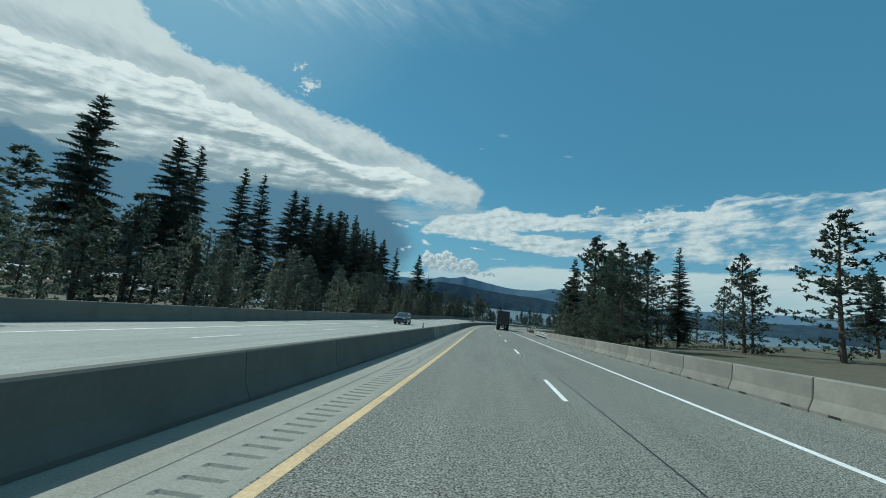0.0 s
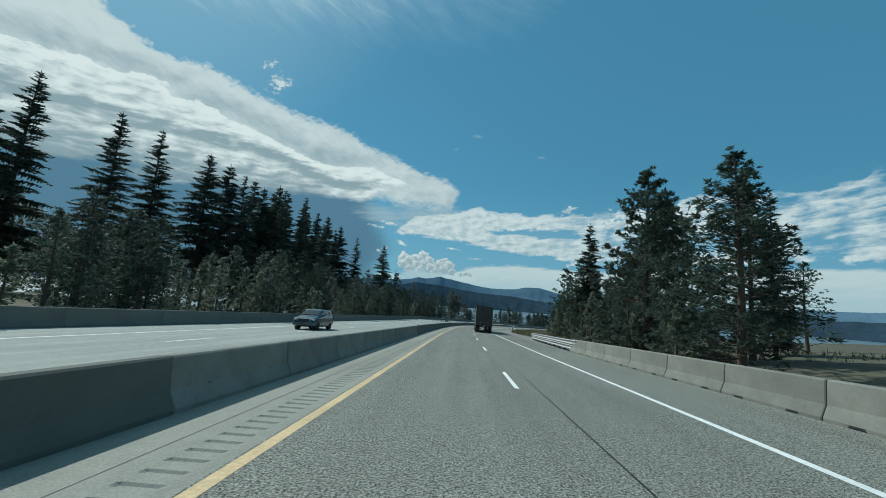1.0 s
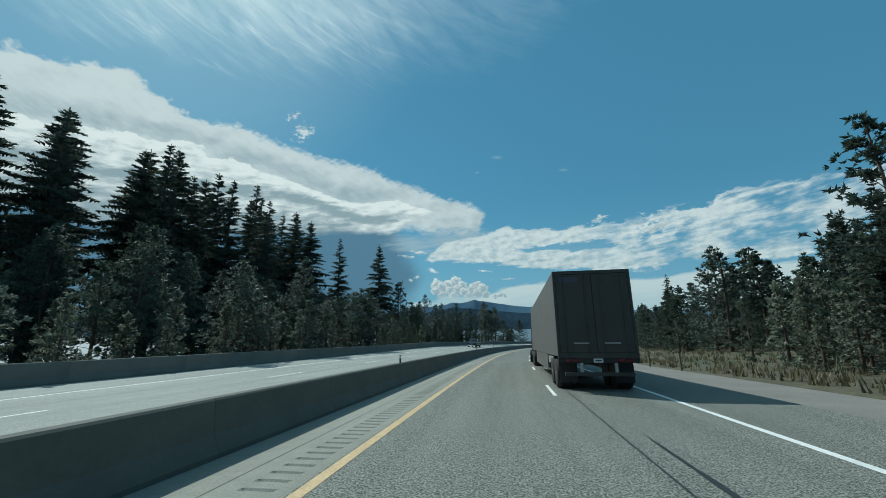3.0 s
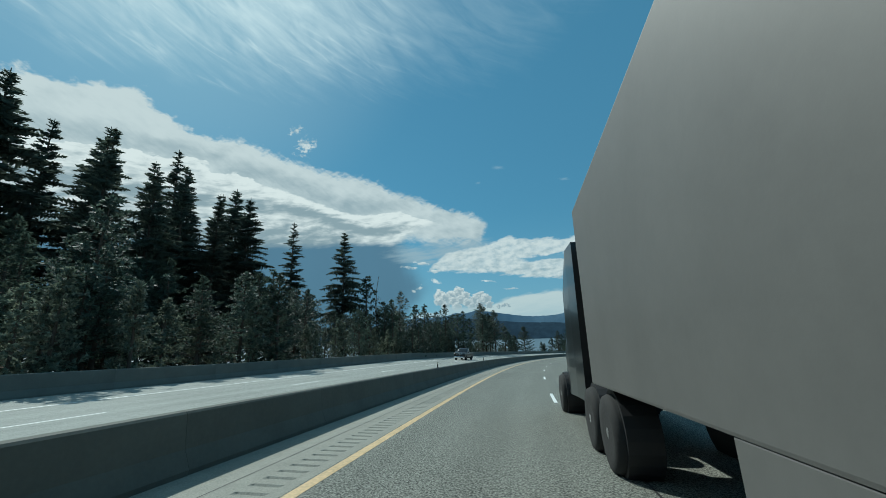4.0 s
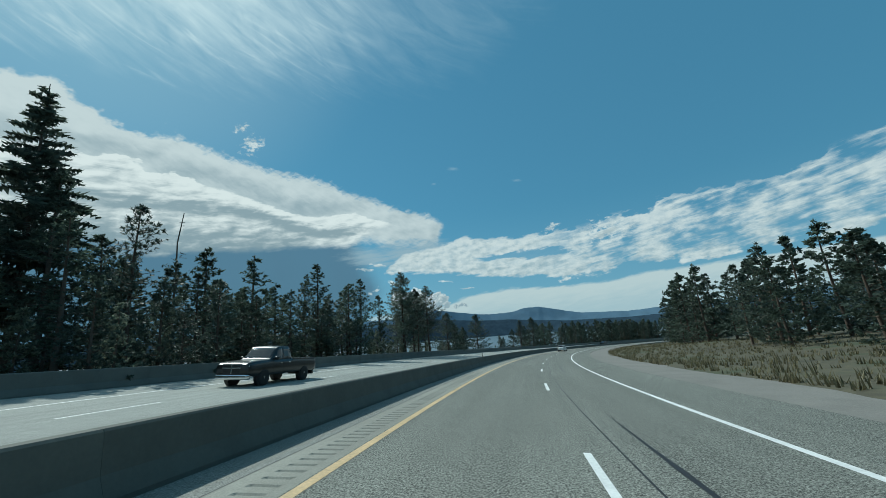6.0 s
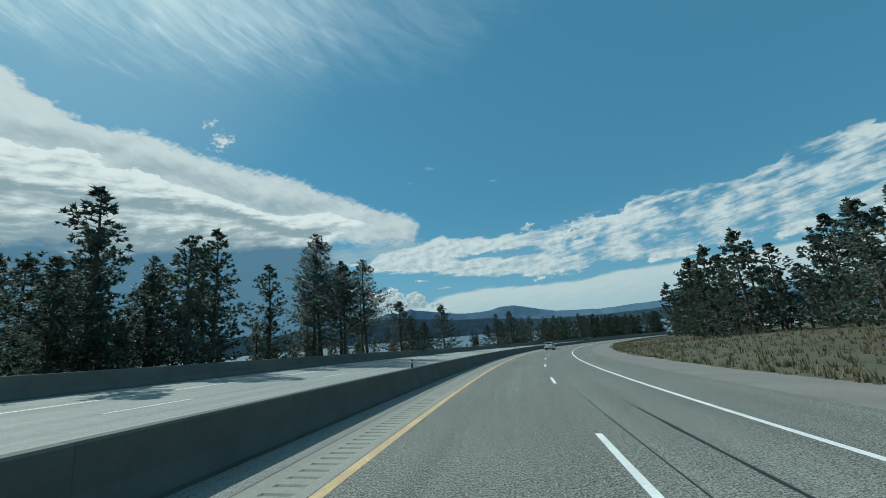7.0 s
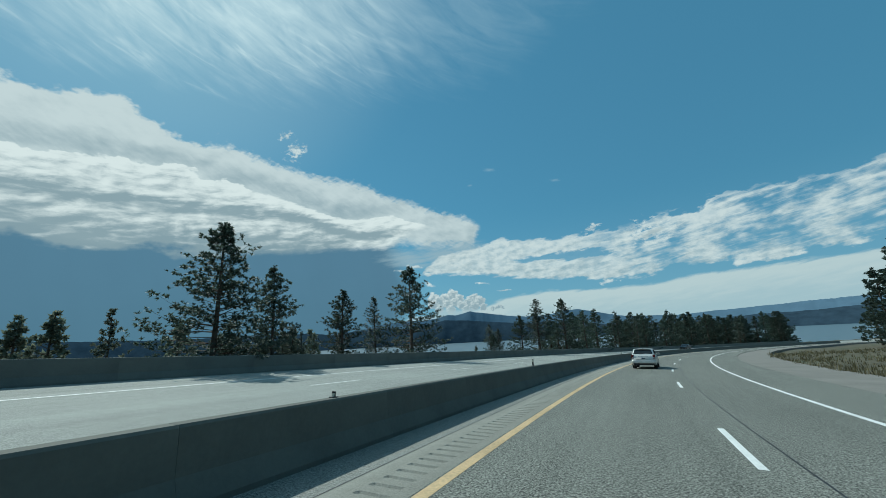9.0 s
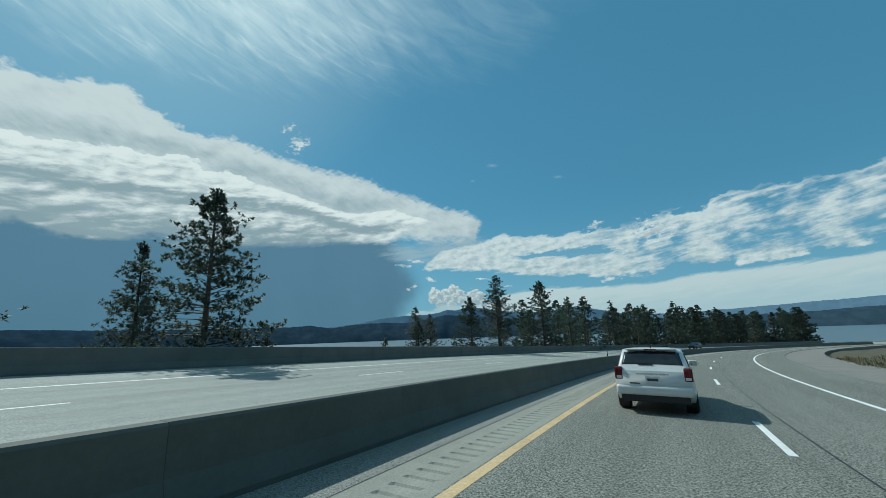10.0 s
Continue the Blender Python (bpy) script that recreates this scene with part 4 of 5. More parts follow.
# depth of the forest behind the firs
def deep_forest(count):
    r = random.Random(29)
    g = Soup()
    spots = [at(r.uniform(5, 150), r.uniform(-108, -66)) for k in range(count)]
    floor_z = land_height(np.array([p.x for p in spots]), np.array([p.y for p in spots]))
    for p, z in zip(spots, floor_z):
        i = r.randint(0, 3)
        k = r.uniform(14, 21) / (14, 12, 9, 13)[i]
        turn = r.uniform(0, 6.283)
        c, n = math.cos(turn) * k * 1.5, math.sin(turn) * k * 1.5
        base = len(g.v)
        g.v += [(p.x + c * q[0] - n * q[1], p.y + n * q[0] + c * q[1], float(z) - 0.1 + k * q[2]) for q in STAND[i][1].v]
        g.f += [tuple(base + v for v in f) for f in STAND[i][1].f]
    return new("deep_forest", mesh("deep_forest", g.v, g.f, FIR))


tagged(deep_forest(44), "dark conifers deep in the forest behind the firs", "forest", kind="stuff")


# rough dry grass and low brush on the open verge
def brush(count, lo, hi, inner, outer):
    g = Soup()
    r = random.Random(17)
    spots = [at(r.uniform(lo, hi), inner + (outer - inner) * r.random() ** 1.7) for k in range(count)]
    floor_z = land_height(np.array([p.x for p in spots]), np.array([p.y for p in spots]))
    for p, z in zip(spots, floor_z):
        x, y, z = p.x, p.y, float(z) - 0.04
        tall = r.uniform(0.18, 0.50) * (1.8 if r.random() < 0.06 else 1.0)
        for b in range(6):
            a, lean = r.uniform(0, 6.283), r.uniform(0.1, 0.6) * tall
            cx, cy = x + r.uniform(-0.18, 0.18), y + r.uniform(-0.18, 0.18)
            ox, oy = -math.sin(a) * 0.045, math.cos(a) * 0.045
            g.tri((cx - ox, cy - oy, z), (cx + ox, cy + oy, z), (cx + math.cos(a) * lean, cy + math.sin(a) * lean, z + tall * r.uniform(0.7, 1.1)))
    return new("roadside_brush", mesh("roadside_brush", g.v, g.f, STRAW))


tagged(brush(5200, 50, 300, 13.2, 38.0), "dry yellow-brown grass tufts on the road verge", "grass", kind="stuff")


# ---- road furniture ----
def box(bm, lo, hi, bevel=0.0):
    """Adds a box between two corners, with rounded edges where asked."""
    r = bmesh.ops.create_cube(bm, size=1.0)
    vs = r["verts"]
    c = [(a + b) / 2 for a, b in zip(lo, hi)]
    d = [abs(b - a) for a, b in zip(lo, hi)]
    for v in vs:
        v.co = Vector((c[i] + v.co[i] * d[i] for i in range(3)))
    if bevel:
        es = list({e for v in vs for e in v.link_edges})
        bmesh.ops.bevel(bm, geom=es, offset=bevel, segments=2, affect="EDGES", profile=0.6)
    return bm


def boxes(*items, bevel=0.0):
    bm = bmesh.new()
    for lo, hi in items:
        box(bm, lo, hi, bevel)
    return bm


def lathe(profile, sides=20, axis="x"):
    """Turns (radius, along) pairs round an axis."""
    bm = bmesh.new()
    rings = []
    for r, h in profile:
        ring = []
        for i in range(sides):
            a = 2 * math.pi * i / sides
            p = (h, math.cos(a) * r, math.sin(a) * r) if axis == "x" else (math.cos(a) * r, math.sin(a) * r, h)
            ring.append(bm.verts.new(p))
        rings.append(ring)
    for a, b in zip(rings, rings[1:]):
        for i in range(sides):
            bm.faces.new((a[i], a[(i + 1) % sides], b[(i + 1) % sides], b[i]))
    bm.faces.new(rings[0][::-1])
    bm.faces.new(rings[-1])
    bmesh.ops.recalc_face_normals(bm, faces=bm.faces)
    return bm


BLACK = material("black_plastic", (0.018, 0.018, 0.02), 0.6, grain=20, grain_amp=0.2, bump=0.05)
REFLECT = material("reflector", (0.75, 0.72, 0.6), 0.3, grain=20, bump=0.0)


def delineator(tall):
    root = new("delineator_post")
    part("post", boxes(((-0.036, -0.012, 0), (0.036, 0.012, tall)), bevel=0.008), BLACK, root)
    part("foot", boxes(((-0.05, -0.06, 0), (0.05, 0.06, 0.02)), bevel=0.006), BLACK, root)
    part("reflector", boxes(((-0.028, -0.018, max(0.02, tall - 0.13)), (0.028, -0.0125, tall - 0.03))), REFLECT, root, "pale reflector")
    return tagged(root, "dark flexible marker post with a pale reflector on the median barrier", "marker post", "median marker posts")


first = delineator(0.31)
first.matrix_basis = stand(24.4, -2.17, 0, 0.81)
for s in (85.0, 114.0, 132.0, 179.0, 227.5, 262.0):
    copy_thing(first, stand(s, -2.17, 0, 0.81))
stub = delineator(0.10)
stub.matrix_basis = stand(214.3, -2.17, 0, 0.81)
copy_thing(stub, stand(61.8, -2.17, 0, 0.81))


def guard_rail(lo, hi, la0, la1):
    """Steel guard rail with two corrugated beams on wooden posts, bent with the road edge."""
    root = new("guard_rail")
    prof = [(0.0, -0.155), (0.05, -0.12), (0.05, -0.09), (-0.01, -0.03), (-0.01, 0.03), (0.05, 0.09), (0.05, 0.12), (0.0, 0.155)]
    n = int((hi - lo) / 1.9)
    for height in (0.62, 0.28):
        verts, faces = [], []
        steps = n * 2
        for back in (0.0, 0.006):
            for i in range(steps + 1):
                f = i / steps
                for dx, dz in prof:
                    verts.append(at(lo + (hi - lo) * f, la0 + (la1 - la0) * f - dx + back, height + dz))
        w = len(prof)
        k = (steps + 1) * w
        for i in range(steps):
            for j in range(w - 1):
                a = i * w + j
                faces.append((a, a + 1, a + w + 1, a + w))
                faces.append((k + a, k + a + w, k + a + w + 1, k + a + 1))
        for i in range(steps):
            for j in (0, w - 1):
                a = i * w + j
                faces.append((a, a + w, k + a + w, k + a))
        ob = new("beam", mesh("beam", verts, faces, STEEL))
        ob.parent = root
    bm = boxes(((-0.09, -0.09, -0.3), (0.09, 0.09, 0.78)), bevel=0.01)
    first_post = part("post", bm, WOOD, root)
    blk = part("block", boxes(((-0.08, -0.08, 0.46), (0.08, 0.08, 0.76)), bevel=0.01), WOOD, root)
    for i in range(n + 1):
        f = i / n
        m = stand(lo + (hi - lo) * f, la0 + (la1 - la0) * f + 0.26)
        m2 = stand(lo + (hi - lo) * f, la0 + (la1 - la0) * f + 0.09)
        if i == 0:
            first_post.matrix_basis, blk.matrix_basis = m, m2
        else:
            for src, mm in ((first_post, m), (blk, m2)):
                o = src.copy()
                scene.collection.objects.link(o)
                o.matrix_basis = mm
    end = part("end_shoe", boxes(((-0.06, -0.02, 0.12), (0.08, 0.02, 0.8)), bevel=0.01), STEEL, root)
    end.matrix_basis = stand(hi + 0.01, la1)
    return tagged(root, "pale galvanised guard rail with two beams on wooden posts", "guard rail")


guard_rail(49.3, 70, 9.75, 10.5)

# gravel verge and marker posts past the rail
tagged(ribbon("gravel_verge", 47, 430, (9.6, 11.4, 13.6), -0.05, GRAVEL, 2.0, 1.2), "pale gravel verge beside the carriageway", "verge", kind="structure")
post_root = new("marker_post")
part("post", boxes(((-0.05, -0.05, -0.3), (0.05, 0.05, 1.0)), bevel=0.012), WOOD, post_root)
part("cap", boxes(((-0.055, -0.055, 1.0), (0.055, 0.055, 1.06)), bevel=0.015), BLACK, post_root)
tagged(post_root, "weathered wooden marker post on the gravel verge", "marker post", "verge posts")
post_root.matrix_basis = stand(96, 12.6)
for s, la in ((101, 12.3), (106, 12.8), (112, 13.0), (119, 12.6), (127, 12.9)):
    copy_thing(post_root, stand(s, la))


# dead tree and dark stains
def snag(height):
    w = Soup()
    r = random.Random(3)
    w.tube([(0.02 * height * math.sin(i), 0.012 * height * math.cos(i * 1.7), height * i / 6) for i in range(7)], [0.22 - 0.028 * i for i in range(7)], 6)
    for k in range(14):
        z = r.uniform(0.35, 0.95) * height
        a = r.uniform(0, 6.28)
        w.stick((0, 0, z), (math.cos(a) * r.uniform(0.3, 1.0), math.sin(a) * r.uniform(0.3, 1.0), z + r.uniform(-0.2, 0.3)), 0.05, 0.02)
    ob = new("dead_tree", mesh("dead_tree", w.v, w.f, BARK))
    return tagged(ob, "bare grey trunk of a dead tree with short broken branches", "dead tree")


sx, sy, sz = at_land(175.5, -37.7)
tall = at(175.5, -37.7).z - surface(175.5, -37.7) + 20.9 - sz
snag(tall).matrix_basis = Matrix.Translation((sx - tall * 0.07, sy, sz)) @ pose(0, 0, 0, 0, 4, 0)


def stain(s, la, length, width, seed):
    r = random.Random(seed)
    verts, faces = [], []
    n = 10
    for i in range(n + 1):
        f = i / n
        w = width * math.sin(math.pi * min(0.97, max(0.03, f))) * r.uniform(0.6, 1.1)
        verts += [at(s + length * f, la - w, 0.003), at(s + length * f, la + w, 0.003)]
    for i in range(n):
        a = i * 2
        faces.append((a, a + 1, a + 3, a + 2))
    ob = new("tar_patch", mesh("tar_patch", verts, faces, TAR))
    ob.parent = road


for k, (s, la, ln, w) in enumerate(((11.5, 3.35, 0.9, 0.04), (17.0, 1.75, 0.5, 0.03), (17.4, 2.2, 0.4, 0.04), (17.2, 2.3, 0.4, 0.03), (48, 3.3, 0.8, 0.04), (72, 4.6, 5.0, 0.05), (84, 4.9, 7.0, 0.05), (120, 5.0, 9.0, 0.05), (138, 4.7, 12.0, 0.05), (165, 5.1, 10, 0.05), (205, 4.8, 8, 0.05))):
    stain(s, la, ln, w, k)
# shadow-dark patch repairs across the shoulder
for s in (44.2, 47.9, 86, 130.5, 190):
    ob = ribbon("shoulder_joint", s, s + 0.02, (-1.9, -0.77), 0.003, TAR, 0.02)
    ob.parent = shoulder_inner if s < 141 else shoulder_gritty


# ---- vehicles ----
def paint(name, colour, rough=0.28, metal=0.0):
    mat = material(name, colour, rough, metal, grain=40, grain_amp=0.04, stain=1.5, stain_amp=0.10, bump=0.0)
    for nd in mat.node_tree.nodes:
        if nd.type == "BSDF_PRINCIPLED":
            nd.inputs["Coat Weight"].default_value = 0.6 if max(colour) > 0.05 else 0.25
            nd.inputs["Coat Roughness"].default_value = 0.08
    return mat


WHITE_PAINT = paint("white_car_paint", (0.62, 0.63, 0.62))
BLUE_PAINT = paint("blue_grey_car_paint", (0.045, 0.07, 0.085), 0.25, 0.4)
DARK_PAINT = paint("black_car_paint", (0.008, 0.010, 0.011), 0.30)
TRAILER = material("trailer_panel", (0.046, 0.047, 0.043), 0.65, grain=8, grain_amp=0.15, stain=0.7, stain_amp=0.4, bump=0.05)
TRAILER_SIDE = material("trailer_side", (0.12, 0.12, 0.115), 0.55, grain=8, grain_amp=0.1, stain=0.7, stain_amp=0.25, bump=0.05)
GLASS = material("dark_car_glass", (0.012, 0.015, 0.017), 0.06, grain=4, grain_amp=0.05, bump=0.0, specular=0.8)
TYRE = material("tyre_rubber", (0.02, 0.02, 0.02), 0.85, grain=25, bump=0.3)
RIM = material("alloy_rim", (0.45, 0.46, 0.47), 0.35, 0.8, grain=20, bump=0.0)
CHROME = material("chrome", (0.75, 0.76, 0.77), 0.15, 1.0, grain=20, grain_amp=0.03, bump=0.0)
RED = material("red_lamp_lens", (0.12, 0.008, 0.008), 0.15, grain=30, grain_amp=0.1, bump=0.0)
CLEAR = material("clear_lamp_lens", (0.6, 0.63, 0.65), 0.12, grain=30, grain_amp=0.1, bump=0.0)
PLATE = material("number_plate", (0.65, 0.66, 0.66), 0.5, grain=30, bump=0.0)
INK = material("dark_ink", (0.05, 0.06, 0.10), 0.6, grain=30, bump=0.0)


def loft(rings):
    """Skins a row of equal rings and closes both ends."""
    bm = bmesh.new()
    rows = [[bm.verts.new(p) for p in ring] for ring in rings]
    n = len(rows[0])
    for a, b in zip(rows, rows[1:]):
        for i in range(n):
            bm.faces.new((a[i], a[(i + 1) % n], b[(i + 1) % n], b[i]))
    bm.faces.new(rows[0][::-1])
    bm.faces.new(rows[-1])
    bmesh.ops.recalc_face_normals(bm, faces=bm.faces)
    return bm


def wheel(root, x, y, r, width, rim=RIM):
    sg = 1 if x > 0 else -1
    w = width / 2
    tyre = part("wheel", lathe([(r * 0.62, -w), (r * 0.93, -w), (r, -w * 0.7), (r, w * 0.7), (r * 0.93, w), (r * 0.62, w)], 24), TYRE, root, "black rubber tyre", True)
    tyre.matrix_basis = pose(x, y, r)
    bm = lathe([(r * 0.66, w * 0.72 * sg), (r * 0.66, w * 0.98 * sg), (r * 0.58, w * 0.9 * sg), (r * 0.2, w * 0.8 * sg), (r * 0.14, w * 1.0 * sg)], 20)
    part("rim", bm, rim, tyre, "grey alloy rim")
    for i in range(5):
        sp = boxes(((w * 0.80 * sg, -r * 0.06, r * 0.1), (w * 0.97 * sg, r * 0.06, r * 0.6)), bevel=0.005)
        bmesh.ops.rotate(sp, verts=sp.verts, cent=(0, 0, 0), matrix=Matrix.Rotation(2 * math.pi * i / 5, 3, "X"))
        part("spoke", sp, rim, tyre)
    arch = lathe([(r * 1.13, x - 0.02 * sg - width * 0.55 * sg), (r * 1.13, x + w * 0.55 * sg)], 24)
    part("wheel_arch", arch, BLACK, root).matrix_basis = pose(0, y, r)


class Shell:
    """A car's outer skin: a smooth section at every y, from the sill over the shoulder and the roof edge to the middle of the top."""

    def __init__(self, w, top, belt, sill, plan, roof):
        self.w, self.roof = w, roof
        self.top, self.belt, self.sill, self.plan = (self.soft(k) for k in (top, belt, sill, plan))

    @staticmethod
    def soft(knots):
        ys, vs = [k[0] for k in knots], [k[1] for k in knots]
        return lambda y: sum(float(np.interp(y + d, ys, vs)) for d in (-0.05, -0.025, 0.0, 0.025, 0.05)) / 5

    def point(self, y, v):
        """v runs from 0 (under the floor) over 6 (belt line) and 8 (roof edge) to 11 (middle of the top)."""
        w, t, s = self.w * self.plan(y), self.top(y), self.sill(y)
        b = min(self.belt(y), t - 0.035)
        g = min(1.0, max(0.0, (t - b) / 0.40))
        e = w * (0.90 + (self.roof - 0.90) * g)
        c = [(0, s), (w * 0.82, s), (w * 0.96, s + 0.05), (w, s + 0.38 * (b - s)), (w * 0.992, s + 0.66 * (b - s)), (w * 0.965, b - 0.025), (w * (0.945 - 0.01 * g), b), ((w * 0.935 + e) / 2 + 0.012 * g, (b + t - 0.06 * g - 0.015) / 2), (e, t - 0.055 * g - 0.012), (e * 0.90, t - 0.022 * g - 0.006), (e * 0.5, t - 0.005), (0, t)]
        i = min(10, int(v))
        f = v - i
        p0, p1, p2, p3 = c[max(0, i - 1)], c[i], c[i + 1], c[min(11, i + 2)]
        if i == 10:
            p3 = (-p1[0], p1[1])
        x, z = (0.5 * (2 * p1[k] + (p2[k] - p0[k]) * f + (2 * p0[k] - 5 * p1[k] + 4 * p2[k] - p3[k]) * f * f + (3 * p1[k] - p0[k] - 3 * p2[k] + p3[k]) * f ** 3) for k in (0, 1))
        return Vector((x, y, z))

    def body(self, lo, hi):
        ys = sorted({round(lo + (hi - lo) * i / 44, 4) for i in range(45)} | {lo + d for d in (0.02, 0.05, 0.09, 0.14, 0.2)} | {hi - d for d in (0.02, 0.05, 0.09, 0.14)})
        vs = [0, 1, 1.5, 2, 2.5, 3, 3.5, 4, 4.5, 5, 5.5, 6, 6.5, 7, 7.5, 8, 8.35, 8.7, 9, 9.5, 10, 10.5, 11]
        rings = []
        for y in ys:
            half = [self.point(y, v) for v in vs]
            rings.append(half + [Vector((-p.x, p.y, p.z)) for p in half[-2:0:-1]])
        return loft(rings)

    def patch(self, near, far, v0, v1, side=1, lift=0.006, rows=7, cols=7):
        """A thin panel on the skin; near and far are (y at v0, y at v1). side 0 reaches across the top."""
        grid = []
        for i in range(rows + 1):
            fv = i / rows
            line = []
            for j in range(cols + 1):
                fy = j / cols
                if side:
                    v = v0 + (v1 - v0) * fv
                    y = (near[0] + (near[1] - near[0]) * fv) * (1 - fy) + (far[0] + (far[1] - far[0]) * fv) * fy
                    sg = side
                else:
                    a = (fv - 0.5) * 2
                    v, sg = 11 - (11 - v0) * abs(a), (1 if a >= 0 else -1)
                    y = near[0] + (far[0] - near[0]) * fy
                p = self.point(y, v)
                dv = self.point(y, min(11, v + 0.05)) - self.point(y, max(0, v - 0.05))
                dy = self.point(y + 0.02, v) - self.point(y - 0.02, v)
                nrm = dy.cross(dv)
                nrm = nrm.normalized() if nrm.length > 1e-9 else Vector((0, 0, 1))
                if nrm.x < -0.2 or (abs(nrm.x) <= 0.2 and nrm.z < 0):
                    nrm = -nrm
                line.append([Vector(((q := p + nrm * k).x * sg, q.y, q.z)) for k in (lift, -0.02)])
            grid.append(line)
        bm = bmesh.new()
        vt = [[[bm.verts.new(q) for q in cell] for cell in line] for line in grid]
        for k in (0, 1):
            for i in range(rows):
                for j in range(cols):
                    bm.faces.new((vt[i][j][k], vt[i][j + 1][k], vt[i + 1][j + 1][k], vt[i + 1][j][k]))
        rim = [(0, j) for j in range(cols)] + [(i, cols) for i in range(rows)] + [(rows, j) for j in range(cols, 0, -1)] + [(i, 0) for i in range(rows, 0, -1)]
        for (i, j), (m, q) in zip(rim, rim[1:] + rim[:1]):
            bm.faces.new((vt[i][j][0], vt[m][q][0], vt[m][q][1], vt[i][j][1]))
        bmesh.ops.recalc_face_normals(bm, faces=bm.faces)
        return bm


def fittings(root, sh, mat, h, w, spec):
    """Lamps, bumpers, mirrors, plates and wheels shared by the cars; spec holds heights."""
    r, zr, zf = spec["wheel"], spec["rear_lamp"], spec["head_lamp"]
    for y in (spec["axle_rear"], spec["axle_front"]):
        for sg in (-1, 1):
            wheel(root, sg * (w - 0.115), y, r, 0.23)
    for sg in (-1, 1):
        lamp = part("tail_lamp", boxes(((sg * w * 0.74, -h - 0.012, zr), (sg * w * 0.945, -h + 0.16, zr + spec["lamp_tall"])), bevel=0.035), RED, root, "dark red tail lamp", True)
        part("reversing_lamp", boxes(((sg * w * 0.77, -h - 0.018, zr + 0.03), (sg * w * 0.90, -h, zr + 0.09)), bevel=0.008), CLEAR, lamp, "clear reversing lamp")
        part("head_lamp", boxes(((sg * w * 0.54, h - 0.34, zf), (sg * w * 0.90, h - spec["nose"], zf + 0.15)), bevel=0.04), CLEAR, root, "clear headlamp", True)
        arm = part("mirror", boxes(((sg * w * 0.93, spec["mirror"], spec["belt"] + 0.03), (sg * (w + 0.17), spec["mirror"] + 0.10, spec["belt"] + 0.18)), bevel=0.035), mat, root, "door mirror", True)
        part("mirror_glass", boxes(((sg * (w + 0.01), spec["mirror"] - 0.004, spec["belt"] + 0.05), (sg * (w + 0.15), spec["mirror"] + 0.01, spec["belt"] + 0.16)), bevel=0.006), CHROME, arm)
        for y in spec["handles"]:
            part("door_handle", boxes(((sg * w * 0.975, y, spec["belt"] - 0.13), (sg * (w * 0.975 + 0.03), y + 0.18, spec["belt"] - 0.10)), bevel=0.008), spec["trim"], root)
        for y in spec["doors"]:
            part("door_seam", sh.patch((y, y), (y + 0.012, y + 0.012), 1.6, 5.9, sg, 0.0025, 8, 1), BLACK, root)
    part("rear_bumper", boxes(((-w * 0.93, -h - 0.07, 0.42), (w * 0.93, -h + 0.12, 0.64)), bevel=0.06), spec["bumper"], root, "", True)
    part("lower_valance", boxes(((-w * 0.82, -h - 0.04, 0.27), (w * 0.82, -h + 0.15, 0.43)), bevel=0.03), BLACK, root, "black lower valance")
    part("front_bumper", boxes(((-w * 0.90, h - 0.22, 0.34), (w * 0.90, h + 0.05, 0.58)), bevel=0.06), spec["bumper"], root, "", True)
    part("grille", boxes(((-w * 0.48, h - 0.16, 0.62), (w * 0.48, h + 0.012, zf + 0.13)), bevel=0.02), BLACK, root, "black grille")
    zp = spec["plate"]
    plate = part("number_plate", boxes(((-0.155, -h - 0.03, zp), (0.155, -h - 0.004, zp + 0.155)), bevel=0.006), PLATE, root, "pale number plate with a dark bar")
    part("plate_bar", boxes(((-0.115, -h - 0.034, zp + 0.045), (0.115, -h - 0.0305, zp + 0.105))), INK, plate)


